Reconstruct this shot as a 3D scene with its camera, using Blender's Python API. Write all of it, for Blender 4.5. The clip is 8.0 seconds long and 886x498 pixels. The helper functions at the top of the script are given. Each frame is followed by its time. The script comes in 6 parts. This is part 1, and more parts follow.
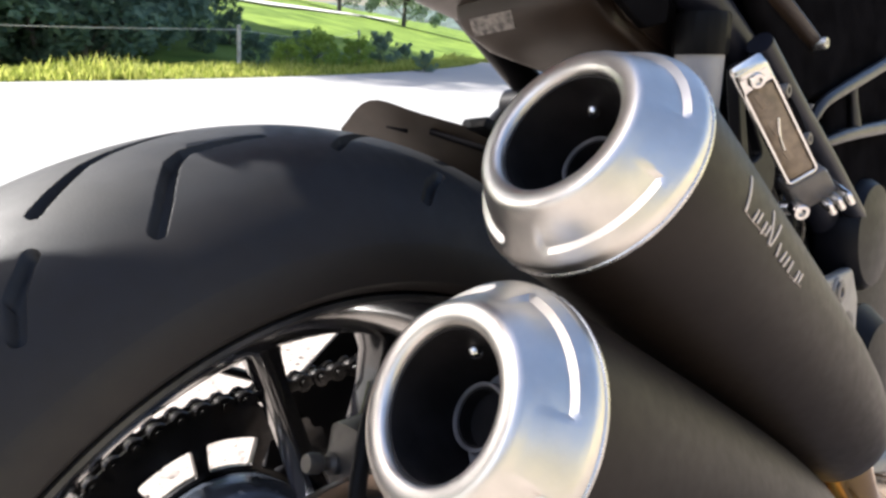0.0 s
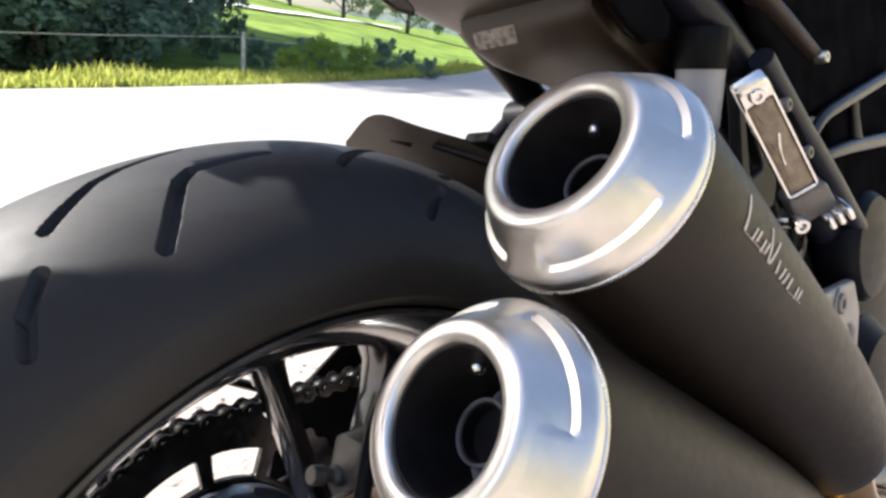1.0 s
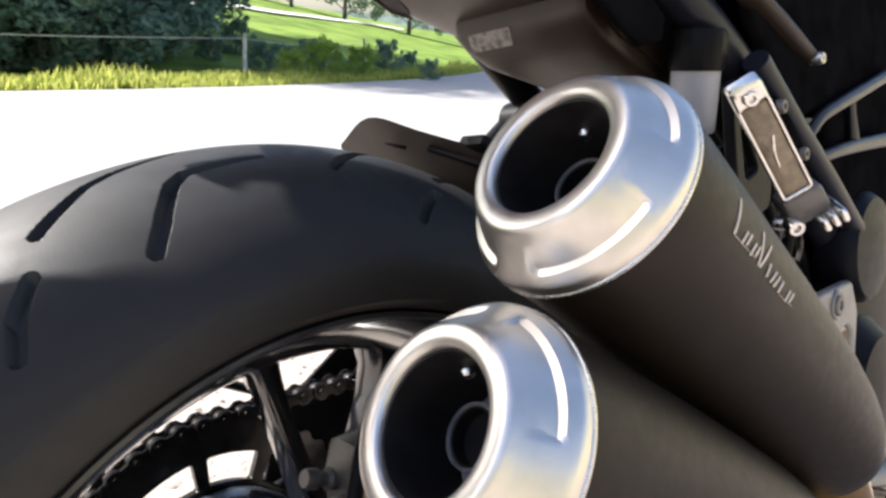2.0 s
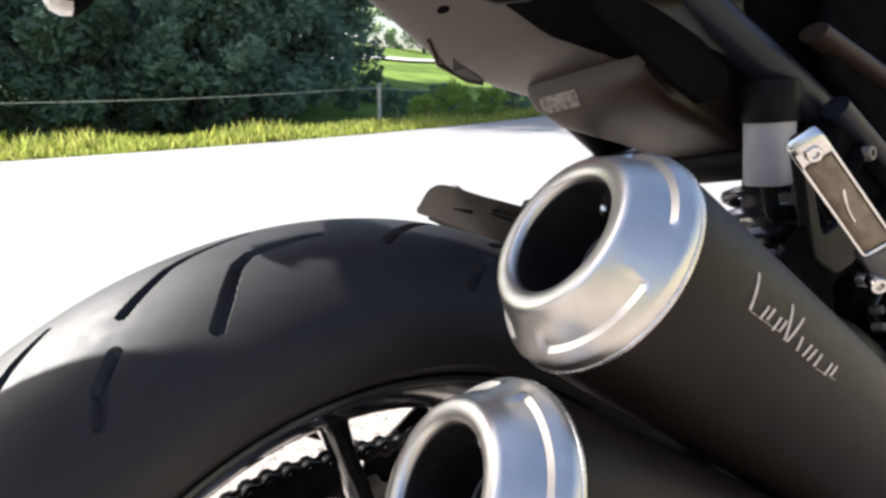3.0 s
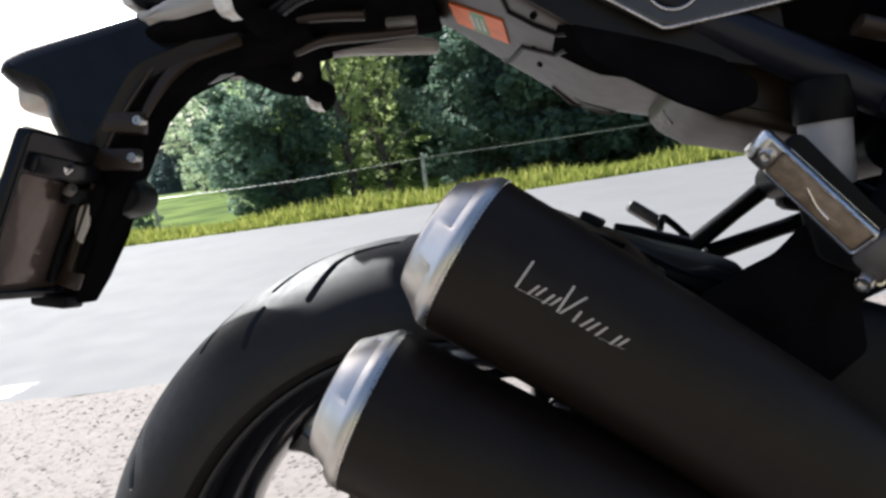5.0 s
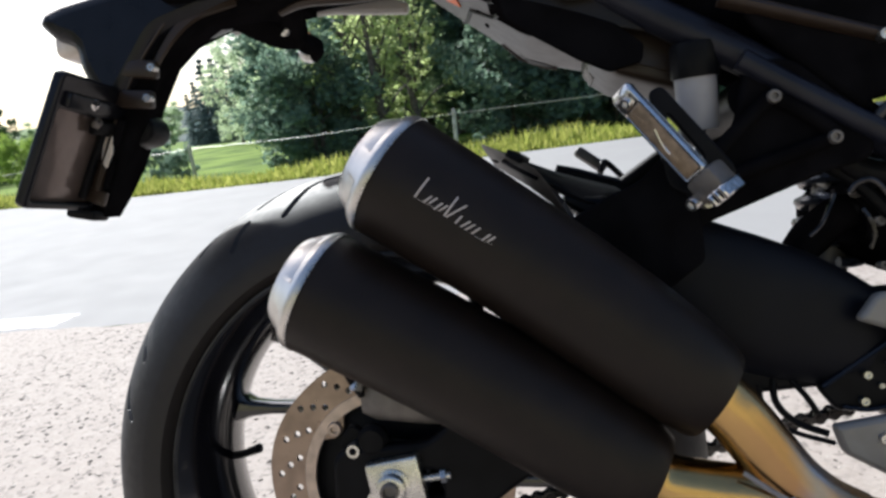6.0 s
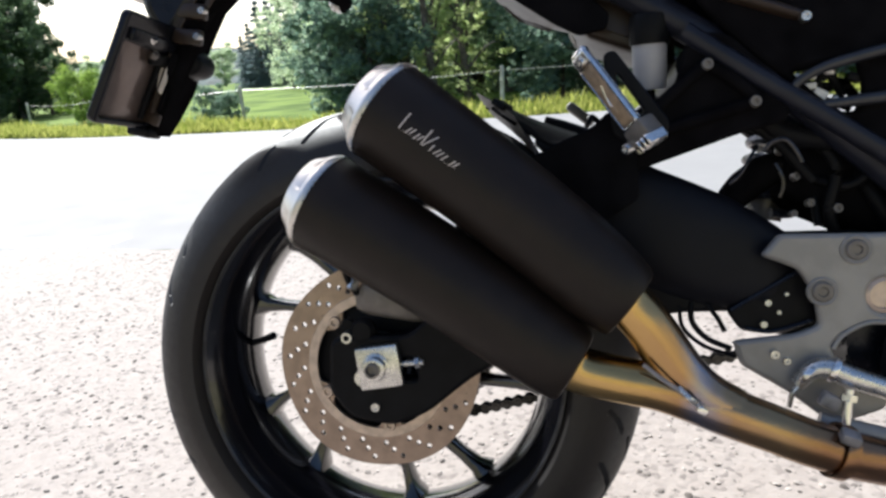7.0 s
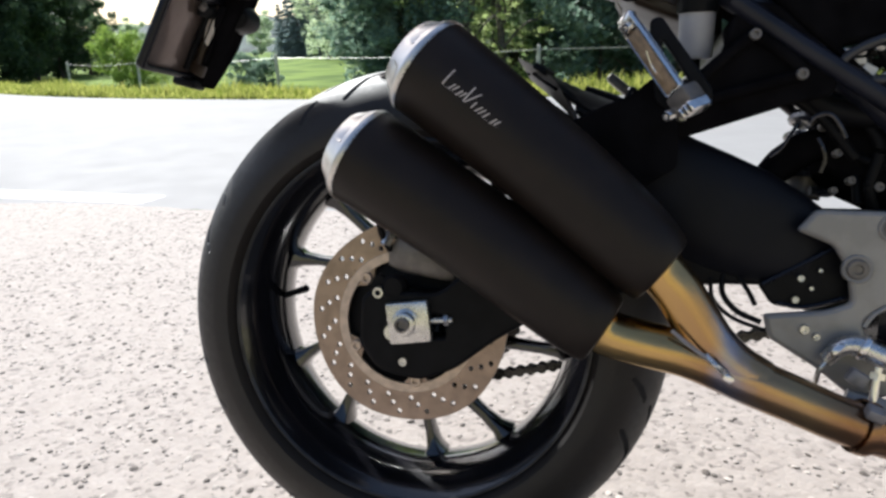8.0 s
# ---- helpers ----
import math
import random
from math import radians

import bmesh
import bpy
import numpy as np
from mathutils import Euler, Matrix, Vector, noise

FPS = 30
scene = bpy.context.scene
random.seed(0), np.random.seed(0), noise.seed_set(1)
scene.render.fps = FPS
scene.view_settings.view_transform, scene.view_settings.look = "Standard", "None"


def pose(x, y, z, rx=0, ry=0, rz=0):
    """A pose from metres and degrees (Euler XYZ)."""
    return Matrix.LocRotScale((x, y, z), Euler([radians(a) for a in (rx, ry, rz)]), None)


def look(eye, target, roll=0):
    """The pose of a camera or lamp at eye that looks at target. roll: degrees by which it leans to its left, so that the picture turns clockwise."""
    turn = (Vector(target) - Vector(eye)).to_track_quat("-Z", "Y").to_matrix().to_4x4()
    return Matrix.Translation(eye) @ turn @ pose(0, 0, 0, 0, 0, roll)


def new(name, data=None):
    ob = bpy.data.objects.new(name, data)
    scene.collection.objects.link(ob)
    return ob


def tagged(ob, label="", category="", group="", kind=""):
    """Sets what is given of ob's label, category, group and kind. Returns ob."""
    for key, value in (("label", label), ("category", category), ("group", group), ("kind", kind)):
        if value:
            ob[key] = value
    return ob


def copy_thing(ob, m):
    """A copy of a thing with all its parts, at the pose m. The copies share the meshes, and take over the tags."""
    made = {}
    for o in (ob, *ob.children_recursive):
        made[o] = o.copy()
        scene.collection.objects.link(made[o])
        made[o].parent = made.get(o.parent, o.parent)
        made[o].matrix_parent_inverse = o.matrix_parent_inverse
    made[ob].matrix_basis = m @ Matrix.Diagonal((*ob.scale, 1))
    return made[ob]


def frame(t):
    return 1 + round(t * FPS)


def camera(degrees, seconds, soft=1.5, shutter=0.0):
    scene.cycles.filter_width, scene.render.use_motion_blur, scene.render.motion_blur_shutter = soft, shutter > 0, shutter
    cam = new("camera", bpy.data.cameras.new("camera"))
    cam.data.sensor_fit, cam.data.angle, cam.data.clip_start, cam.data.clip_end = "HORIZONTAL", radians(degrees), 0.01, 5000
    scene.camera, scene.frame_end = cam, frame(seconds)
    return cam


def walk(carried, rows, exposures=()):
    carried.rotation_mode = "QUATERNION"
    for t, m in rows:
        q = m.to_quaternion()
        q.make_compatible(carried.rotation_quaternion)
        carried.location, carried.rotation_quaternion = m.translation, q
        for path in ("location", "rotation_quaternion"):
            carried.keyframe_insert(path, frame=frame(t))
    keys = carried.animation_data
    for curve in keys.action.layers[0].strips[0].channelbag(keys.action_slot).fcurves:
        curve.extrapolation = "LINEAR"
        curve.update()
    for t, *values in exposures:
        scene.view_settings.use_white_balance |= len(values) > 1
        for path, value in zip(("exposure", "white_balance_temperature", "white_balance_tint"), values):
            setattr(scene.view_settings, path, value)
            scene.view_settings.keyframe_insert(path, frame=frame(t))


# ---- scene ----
cam = camera(64.7, 8.0, soft=2.8)
PATH = [
    (0, (-0.1816, -0.2962, 0.6682), (1.1487, 1.0794, 0.0865), 3.27),
    (0.5, (-0.1852, -0.2957, 0.6714), (1.1355, 1.0931, 0.0994), 3.31),
    (1, (-0.1838, -0.2980, 0.6737), (1.1426, 1.0881, 0.1087), 3.27),
    (2.5, (-0.1762, -0.3064, 0.6772), (1.1363, 1.0942, 0.1153), 2.72),
    (2.8, (-0.1674, -0.3233, 0.6850), (0.9786, 1.2243, 0.1780), 0.60),
    (3, (-0.1522, -0.3416, 0.6985), (0.8828, 1.3040, 0.2286), -0.98),
    (3.2, (-0.1335, -0.3528, 0.7064), (0.7847, 1.3736, 0.2864), -2.22),
    (3.3, (-0.1103, -0.3727, 0.7165), (0.7350, 1.3886, 0.3050), -4.10),
    (3.5, (-0.0898, -0.4089, 0.7093), (0.6613, 1.4135, 0.3706), -5.68),
    (3.8, (-0.0633, -0.4294, 0.7262), (0.5530, 1.4537, 0.4539), -9.05),
    (4, (-0.0434, -0.4458, 0.7412), (0.3537, 1.5078, 0.5804), -13.10),
    (4.2, (-0.0255, -0.4717, 0.7427), (0.2519, 1.5055, 0.6242), -10.98),
    (4.4, (0.0041, -0.4993, 0.7289), (0.1072, 1.4829, 0.5107), -8.72),
    (4.5, (0.0100, -0.5104, 0.7221), (0.0839, 1.4734, 0.4795), -7.85),
    (4.7, (0.0346, -0.5268, 0.7035), (-0.0043, 1.4537, 0.4272), -8.26),
    (5.8, (0.1714, -0.6549, 0.6799), (-0.1303, 1.2932, 0.3427), -8.30),
    (6, (0.1735, -0.6799, 0.6719), (-0.1140, 1.2582, 0.2701), -7.74),
    (6.2, (0.1813, -0.7002, 0.6696), (-0.1361, 1.2227, 0.2204), -7.35),
    (6.5, (0.2071, -0.7322, 0.6580), (-0.0986, 1.1856, 0.1798), -5.73),
    (6.7, (0.2459, -0.7698, 0.6717), (-0.1054, 1.1327, 0.1646), -5.15),
    (7, (0.2510, -0.8058, 0.6617), (-0.1579, 1.0849, 0.1539), -4.51),
    (7.2, (0.2544, -0.8168, 0.6678), (-0.2158, 1.0504, 0.1271), -4.32),
    (7.5, (0.2509, -0.8162, 0.6512), (-0.2323, 1.0513, 0.1231), -3.25),
    (8, (0.2444, -0.8232, 0.6449), (-0.2349, 1.0351, 0.0819), -2.06),
]
EXPOSURE = [(0.0, 1.72, 6250, 12), (2.5, 1.68, 6300, 12), (3.0, 1.48, 6200, 11), (3.5, 1.08, 6050, 10), (4.0, 0.94, 6050, 10), (4.5, 0.70, 5950, 10), (5.8, 0.64, 5850, 9), (6.0, 0.72, 5850, 9), (6.5, 0.82, 5850, 9), (7.0, 0.93, 5860, 9), (7.5, 0.89, 5870, 9), (8.0, 0.80, 5880, 9)]
walk(cam, [(t, look(eye, target, roll)) for t, eye, target, roll in PATH], EXPOSURE)

# ---- sky and sun ----
SUN = Vector((-0.482, 0.595, 0.643)).normalized()
sky_world = bpy.data.worlds.new("sky")
scene.world = sky_world
sky_world.use_nodes = True
nt = sky_world.node_tree
nt.nodes.clear()
sky = nt.nodes.new("ShaderNodeTexSky")
sky.sky_type = "NISHITA"
sky.sun_disc = False
sky.sun_elevation = math.asin(SUN.z)
sky.sun_rotation = math.atan2(SUN.x, SUN.y)
sky.air_density, sky.dust_density, sky.ozone_density = 1.0, 3.2, 1.0
back = nt.nodes.new("ShaderNodeBackground")
back.inputs["Strength"].default_value = 0.108
wout = nt.nodes.new("ShaderNodeOutputWorld")
nt.links.new(sky.outputs[0], back.inputs[0])
nt.links.new(back.outputs[0], wout.inputs[0])
sun_data = bpy.data.lights.new("sun", "SUN")
sun_data.energy, sun_data.angle, sun_data.color = 5.0, radians(0.6), (1.0, 0.95, 0.86)
sun = new("sun", sun_data)
sun.matrix_world = look(SUN * 40, (0, 0, 0))

# ---- materials ----
def material(name, base, rough=0.5, metal=0.0, vary=0.15, scale=30.0, bump=0.0, bump_scale=200.0, second=None, coat=0.0, spec=0.5, fine=0.0):
    """A procedural surface: base colour with broad and fine variation, uneven gloss, fine relief."""
    m = bpy.data.materials.new(name)
    m.use_nodes = True
    n, l = m.node_tree.nodes, m.node_tree.links
    bsdf = n["Principled BSDF"]
    co = n.new("ShaderNodeTexCoord")
    big = n.new("ShaderNodeTexNoise")
    big.inputs["Scale"].default_value, big.inputs["Detail"].default_value = scale, 6
    l.new(co.outputs["Object"], big.inputs["Vector"])
    ramp = n.new("ShaderNodeValToRGB")
    ramp.color_ramp.elements[0].position, ramp.color_ramp.elements[1].position = 0.36, 0.6
    low = second or [c * (1 - vary) for c in base]
    ramp.color_ramp.elements[0].color = (*low, 1)
    ramp.color_ramp.elements[1].color = (*[min(1, c * (1 + vary)) for c in base], 1)
    l.new(big.outputs["Fac"], ramp.inputs["Fac"])
    l.new(ramp.outputs["Color"], bsdf.inputs["Base Color"])
    gloss = n.new("ShaderNodeMapRange")
    gloss.inputs["To Min"].default_value, gloss.inputs["To Max"].default_value = max(0.02, rough * 0.8), min(1, rough * 1.2)
    dust = n.new("ShaderNodeTexNoise")
    dust.inputs["Scale"].default_value, dust.inputs["Detail"].default_value = scale * 4.3, 4
    l.new(co.outputs["Object"], dust.inputs["Vector"])
    l.new(dust.outputs["Fac"], gloss.inputs["Value"])
    l.new(gloss.outputs["Result"], bsdf.inputs["Roughness"])
    bsdf.inputs["Metallic"].default_value = metal
    bsdf.inputs["Coat Weight"].default_value = coat
    bsdf.inputs["Coat Roughness"].default_value = 0.05
    bsdf.inputs["Specular IOR Level"].default_value = spec
    if bump:
        grain = n.new("ShaderNodeTexNoise")
        grain.inputs["Scale"].default_value, grain.inputs["Detail"].default_value = bump_scale, 5
        l.new(co.outputs["Object"], grain.inputs["Vector"])
        relief = n.new("ShaderNodeBump")
        relief.inputs["Strength"].default_value, relief.inputs["Distance"].default_value = bump, 1.0 / bump_scale
        l.new(grain.outputs["Fac"], relief.inputs["Height"])
        l.new(relief.outputs["Normal"], bsdf.inputs["Normal"])
    return m


COATED = material("black_ceramic_coating", (0.0110, 0.0075, 0.0058), 0.46, vary=0.12, scale=40, bump=0.05, bump_scale=1500, spec=0.22)
ALLOY = material("brushed_alloy", (0.66, 0.635, 0.60), 0.38, 1.0, vary=0.06, scale=60, bump=0.03, bump_scale=700)
CHROME = material("polished_chrome", (0.74, 0.72, 0.70), 0.24, 1.0, vary=0.04, scale=50, bump=0.06, bump_scale=160)
BLACK_PLASTIC = material("black_plastic", (0.0062, 0.0062, 0.007), 0.42, vary=0.2, scale=30, bump=0.05, bump_scale=900, spec=0.08)
# slight blue in the base holds the sky's sheen
GLOSS_BLACK = material("gloss_black_paint", (0.006, 0.007, 0.012), 0.26, vary=0.2, scale=25, spec=0.28)
RIM_PAINT = material("black_wheel_paint", (0.005, 0.005, 0.007), 0.17, vary=0.25, scale=35, spec=0.5, coat=0.6, bump=0.02, bump_scale=500)
FRAME_BLACK = material("satin_black_frame", (0.0065, 0.0065, 0.0078), 0.40, vary=0.2, scale=35, bump=0.04, bump_scale=700, spec=0.08)
# arm and rail blacks are blued for the sky reflected in them
ARM_BLACK = material("sky_tinted_arm_black", (0.0052, 0.0056, 0.0085), 0.46, vary=0.15, scale=18, bump=0.02, bump_scale=700, spec=0.14)
RAIL_BLUE = material("sky_tinted_rail_black", (0.011, 0.012, 0.019), 0.36, vary=0.2, scale=30, bump=0.03, bump_scale=600, spec=0.24)
SPRING_BLUE = material("blue_black_spring_paint", (0.030, 0.034, 0.050), 0.28, vary=0.15, scale=30, coat=0.3)
GREY_PLASTIC = material("dark_moulded_plastic", (0.0260, 0.0172, 0.0118), 0.36, vary=0.16, scale=14, bump=0.006, bump_scale=500, spec=0.32)
# blued a little, with the sky sheen in the base colour
TAIL_GLOSS = material("glossy_black_tail_plastic", (0.0065, 0.0068, 0.0095), 0.22, vary=0.2, scale=26, bump=0.02, bump_scale=700, spec=0.22)
COWL_SILVER = material("silver_cowl_paint", (0.40, 0.39, 0.375), 0.36, 0.0, vary=0.06, scale=20)
CAST_SILVER = material("cast_silver_paint", (0.25, 0.238, 0.225), 0.42, 0.15, vary=0.1, scale=40, bump=0.06, bump_scale=600)
BRACKET_ALLOY = material("satin_alloy_bracket", (0.065, 0.063, 0.062), 0.34, 0.35, vary=0.08, scale=50, bump=0.03, bump_scale=900)
STEEL_DISC = material("worn_disc_steel", (0.275, 0.210, 0.170), 0.30, 0.8, vary=0.14, scale=45, bump=0.05, bump_scale=500)
TAN_BOLT = material("tan_disc_bolt", (0.50, 0.40, 0.33), 0.4, 0.5, vary=0.15, scale=80)
STEEL = material("zinc_steel", (0.55, 0.54, 0.52), 0.28, 0.95, vary=0.12, scale=90, bump=0.04, bump_scale=700)
CHAIN_STEEL = material("oily_chain_steel", (0.045, 0.043, 0.042), 0.2, 0.8, vary=0.35, scale=120, bump=0.05, bump_scale=900)
CASTING = material("grey_caliper_casting", (0.135, 0.122, 0.112), 0.45, 0.3, vary=0.15, scale=70, bump=0.1, bump_scale=500)
SOOT = material("sooty_pipe", (0.011, 0.0100, 0.0105), 0.55, 0.0, vary=0.3, scale=60, spec=0.2)
BURNT = material("burnt_steel_tube", (0.20, 0.19, 0.195), 0.5, 0.2, vary=0.3, scale=60)
# black tubes greyed, part of the sky's reflection put into the colour
TUBE_GREY = material("sheen_greyed_frame_black", (0.011, 0.011, 0.014), 0.40, vary=0.15, scale=30, bump=0.02, bump_scale=700, spec=0.6)
RECESS_BLACK = material("rough_black_moulding", (0.0058, 0.0055, 0.0062), 0.75, vary=0.25, scale=30, bump=0.1, bump_scale=600, spec=0.0)
GREY_CUP = material("translucent_grey_cup", (0.33, 0.325, 0.345), 0.45, vary=0.06, scale=30)
PAD_RUBBER = material("brown_grey_peg_rubber", (0.25, 0.185, 0.125), 0.3, vary=0.25, scale=110, bump=0.12, bump_scale=500)
ORANGE = material("orange_sticker", (0.85, 0.17, 0.025), 0.45, vary=0.08, scale=60)
PALE_PRINT = material("pale_print", (0.62, 0.60, 0.57), 0.5, vary=0.08, scale=90)
# darker brown for the shaded side wall of the undertail
SIDE_SHADE = material("side_wall_shade_brown", (0.0085, 0.0062, 0.0050), 0.4, vary=0.3, scale=16, bump=0.01, bump_scale=500, spec=0.25)
PALE_GREY = material("worn_grey_metal", (0.12, 0.115, 0.11), 0.4, 0.3, vary=0.2, scale=60, bump=0.03, bump_scale=500)
FADED = material("faded_label_print", (0.20, 0.18, 0.165), 0.5, vary=0.2, scale=170, second=(0.05, 0.045, 0.042))
GREEN_PRINT = material("green_print", (0.16, 0.36, 0.20), 0.5, vary=0.1, scale=90)
AMBER = material("amber_bulb", (0.85, 0.22, 0.02), 0.25, vary=0.1, scale=90)
ETCHED = material("etched_pale_lettering", (0.50, 0.44, 0.40), 0.5, 0.2, vary=0.1, scale=200)
SEAT_VINYL = material("black_seat_vinyl", (0.006, 0.006, 0.0072), 0.38, vary=0.2, scale=20, bump=0.1, bump_scale=600, spec=0.07)
# brown stands for the ground reflected in a glossy black surface
PLATE_BACK = material("reflection_browned_plate_back", (0.13, 0.10, 0.090), 0.16, 0.35, vary=0.3, scale=9, bump=0.05, bump_scale=9)
# dark plastic with sun and ground bounce put in as brown
HUGGER_PLASTIC = material("sun_toned_dark_plastic", (0.030, 0.021, 0.0145), 0.5, vary=0.2, scale=30, bump=0.06, bump_scale=900)
LENS_WHITE = material("clear_faceted_lens", (0.72, 0.71, 0.70), 0.12, vary=0.12, scale=160, bump=0.35, bump_scale=170, coat=0.5)
LAMP_PALE = material("pale_lamp_plastic", (0.62, 0.56, 0.50), 0.3, vary=0.1, scale=60)
# grey carries the thin lit line along the rim's edge
LIP_GREY = material("highlight_rim_lip", (0.035, 0.035, 0.038), 0.36, 0.4, vary=0.3, scale=60, bump=0.03, bump_scale=500)
HUB_GREY = material("blue_grey_hub_paint", (0.05, 0.06, 0.08), 0.25, 0.4, vary=0.2, scale=40, coat=0.2)


def worn_toned_rubber():
    """Tyre rubber: scuffed tread with skylight's blue painted in, side walls with brown bounce."""
    m = material("tyre_rubber", (0.0130, 0.0137, 0.0160), 0.58, vary=0.22, scale=25, bump=0.06, bump_scale=900, spec=0.42)
    n, l = m.node_tree.nodes, m.node_tree.links
    bsdf = n["Principled BSDF"]
    scuffed = bsdf.inputs["Base Color"].links[0].from_socket
    co = n.new("ShaderNodeTexCoord")
    cut = n.new("ShaderNodeSeparateXYZ")
    l.new(co.outputs["Object"], cut.inputs[0])
    side = n.new("ShaderNodeMath")
    side.operation = "ABSOLUTE"
    l.new(cut.outputs["Y"], side.inputs[0])
    span = n.new("ShaderNodeMapRange")
    span.inputs["From Min"].default_value, span.inputs["From Max"].default_value = 0.064, 0.077
    l.new(side.outputs[0], span.inputs["Value"])
    mix = n.new("ShaderNodeMix")
    mix.data_type = "RGBA"
    l.new(span.outputs["Result"], mix.inputs[0])
    l.new(scuffed, mix.inputs[6])
    mix.inputs[7].default_value = (0.0125, 0.0100, 0.0090, 1)
    l.new(mix.outputs[2], bsdf.inputs["Base Color"])
    return m


RUBBER = worn_toned_rubber()


def heat_tinted():
    """Titanium tube with straw, gold and blue bands left by heat."""
    m = material("heat_tinted_titanium", (0.5, 0.36, 0.2), 0.24, 1.0, vary=0.1, scale=30, bump=0.03, bump_scale=500)
    n, l = m.node_tree.nodes, m.node_tree.links
    co = n.new("ShaderNodeTexCoord")
    cut = n.new("ShaderNodeSeparateXYZ")
    l.new(co.outputs["Object"], cut.inputs[0])
    wob = n.new("ShaderNodeTexNoise")
    wob.inputs["Scale"].default_value, wob.inputs["Detail"].default_value = 22, 3
    l.new(co.outputs["Object"], wob.inputs["Vector"])
    add = n.new("ShaderNodeMath")
    add.operation = "MULTIPLY_ADD"
    l.new(wob.outputs["Fac"], add.inputs[0])
    add.inputs[1].default_value = 0.06
    l.new(cut.outputs["X"], add.inputs[2])
    span = n.new("ShaderNodeMapRange")
    span.inputs["From Min"].default_value, span.inputs["From Max"].default_value = 0.24, 0.56
    l.new(add.outputs[0], span.inputs["Value"])
    ramp = n.new("ShaderNodeValToRGB")
    stops = ((0.0, (0.46, 0.32, 0.13)), (0.22, (0.50, 0.33, 0.13)), (0.36, (0.36, 0.22, 0.11)), (0.43, (0.27, 0.25, 0.28)), (0.50, (0.36, 0.23, 0.12)), (0.62, (0.36, 0.24, 0.12)), (0.78, (0.26, 0.145, 0.075)), (1.0, (0.20, 0.12, 0.08)))
    while len(ramp.color_ramp.elements) < len(stops):
        ramp.color_ramp.elements.new(0.5)
    for e, (p, c) in zip(ramp.color_ramp.elements, stops):
        e.position, e.color = p, (*c, 1)
    l.new(span.outputs["Result"], ramp.inputs["Fac"])
    l.new(ramp.outputs["Color"], n["Principled BSDF"].inputs["Base Color"])
    return m


TITANIUM = heat_tinted()


def glassy(name, color, rough=0.05):
    m = bpy.data.materials.new(name)
    m.use_nodes = True
    b = m.node_tree.nodes["Principled BSDF"]
    b.inputs["Base Color"].default_value = (*color, 1)
    b.inputs["Transmission Weight"].default_value = 0.9
    b.inputs["Roughness"].default_value = rough
    return m




def leafy(name, a, b, rough=0.55):
    """Leaves: colour varies from clump to clump; light shines through."""
    m = bpy.data.materials.new(name)
    m.use_nodes = True
    n, l = m.node_tree.nodes, m.node_tree.links
    geo = n.new("ShaderNodeNewGeometry")
    ramp = n.new("ShaderNodeValToRGB")
    ramp.color_ramp.elements[0].color, ramp.color_ramp.elements[1].color = (*a, 1), (*b, 1)
    l.new(geo.outputs["Random Per Island"], ramp.inputs["Fac"])
    bsdf = n["Principled BSDF"]
    l.new(ramp.outputs["Color"], bsdf.inputs["Base Color"])
    bsdf.inputs["Roughness"].default_value = rough
    bsdf.inputs["Specular IOR Level"].default_value = 0.2
    see = n.new("ShaderNodeBsdfTranslucent")
    l.new(ramp.outputs["Color"], see.inputs["Color"])
    mix = n.new("ShaderNodeMixShader")
    mix.inputs[0].default_value = 0.55
    l.new(bsdf.outputs[0], mix.inputs[1])
    l.new(see.outputs[0], mix.inputs[2])
    l.new(mix.outputs[0], n["Material Output"].inputs["Surface"])
    return m


LEAF_DARK = leafy("dark_leaves", (0.125, 0.20, 0.155), (0.245, 0.33, 0.235))
# birch green lightened to carry the haze over the crowns
LEAF_LIGHT = leafy("birch_leaves", (0.35, 0.44, 0.27), (0.50, 0.58, 0.39))
# pale grey-green holds the haze in front of these crowns
LEAF_HAZED = leafy("haze_paled_leaves", (0.34, 0.45, 0.25), (0.54, 0.64, 0.40))
# needles paled and blued, with the distance haze in the colour
LEAF_SPRUCE = leafy("spruce_needles", (0.15, 0.21, 0.22), (0.23, 0.29, 0.29))
# darker copy of the dark leaves, crown shade put into the colour
LEAF_HEDGE = leafy("shade_toned_hedge_leaves", (0.055, 0.095, 0.055), (0.12, 0.17, 0.085))
for crown_leaf in (LEAF_LIGHT, LEAF_HAZED, LEAF_SPRUCE):      # thin leaves, lit from behind
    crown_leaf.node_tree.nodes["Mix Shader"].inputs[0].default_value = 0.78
# yellower birch leaves, with the sun on them put into the colour
LEAF_SUN_TONED = leafy("sun_toned_birch_leaves", (0.34, 0.44, 0.16), (0.54, 0.60, 0.30))
LEAF_HAZED.node_tree.nodes["Mix Shader"].inputs[0].default_value = 0.72
LEAF_SUN_TONED.node_tree.nodes["Mix Shader"].inputs[0].default_value = 0.78
LEAF_BUSH = leafy("bush_leaves", (0.18, 0.29, 0.05), (0.34, 0.44, 0.10))
GRASS_BLADE = leafy("verge_grass", (0.19, 0.24, 0.035), (0.46, 0.46, 0.13))
BARK = material("bark", (0.11, 0.09, 0.075), 0.85, vary=0.35, scale=9, bump=0.6, bump_scale=30)
POST_WOOD = material("weathered_post", (0.42, 0.40, 0.36), 0.8, vary=0.25, scale=12, bump=0.4, bump_scale=80)
WIRE = material("galvanised_wire", (0.55, 0.55, 0.54), 0.4, 0.8, vary=0.1, scale=40)


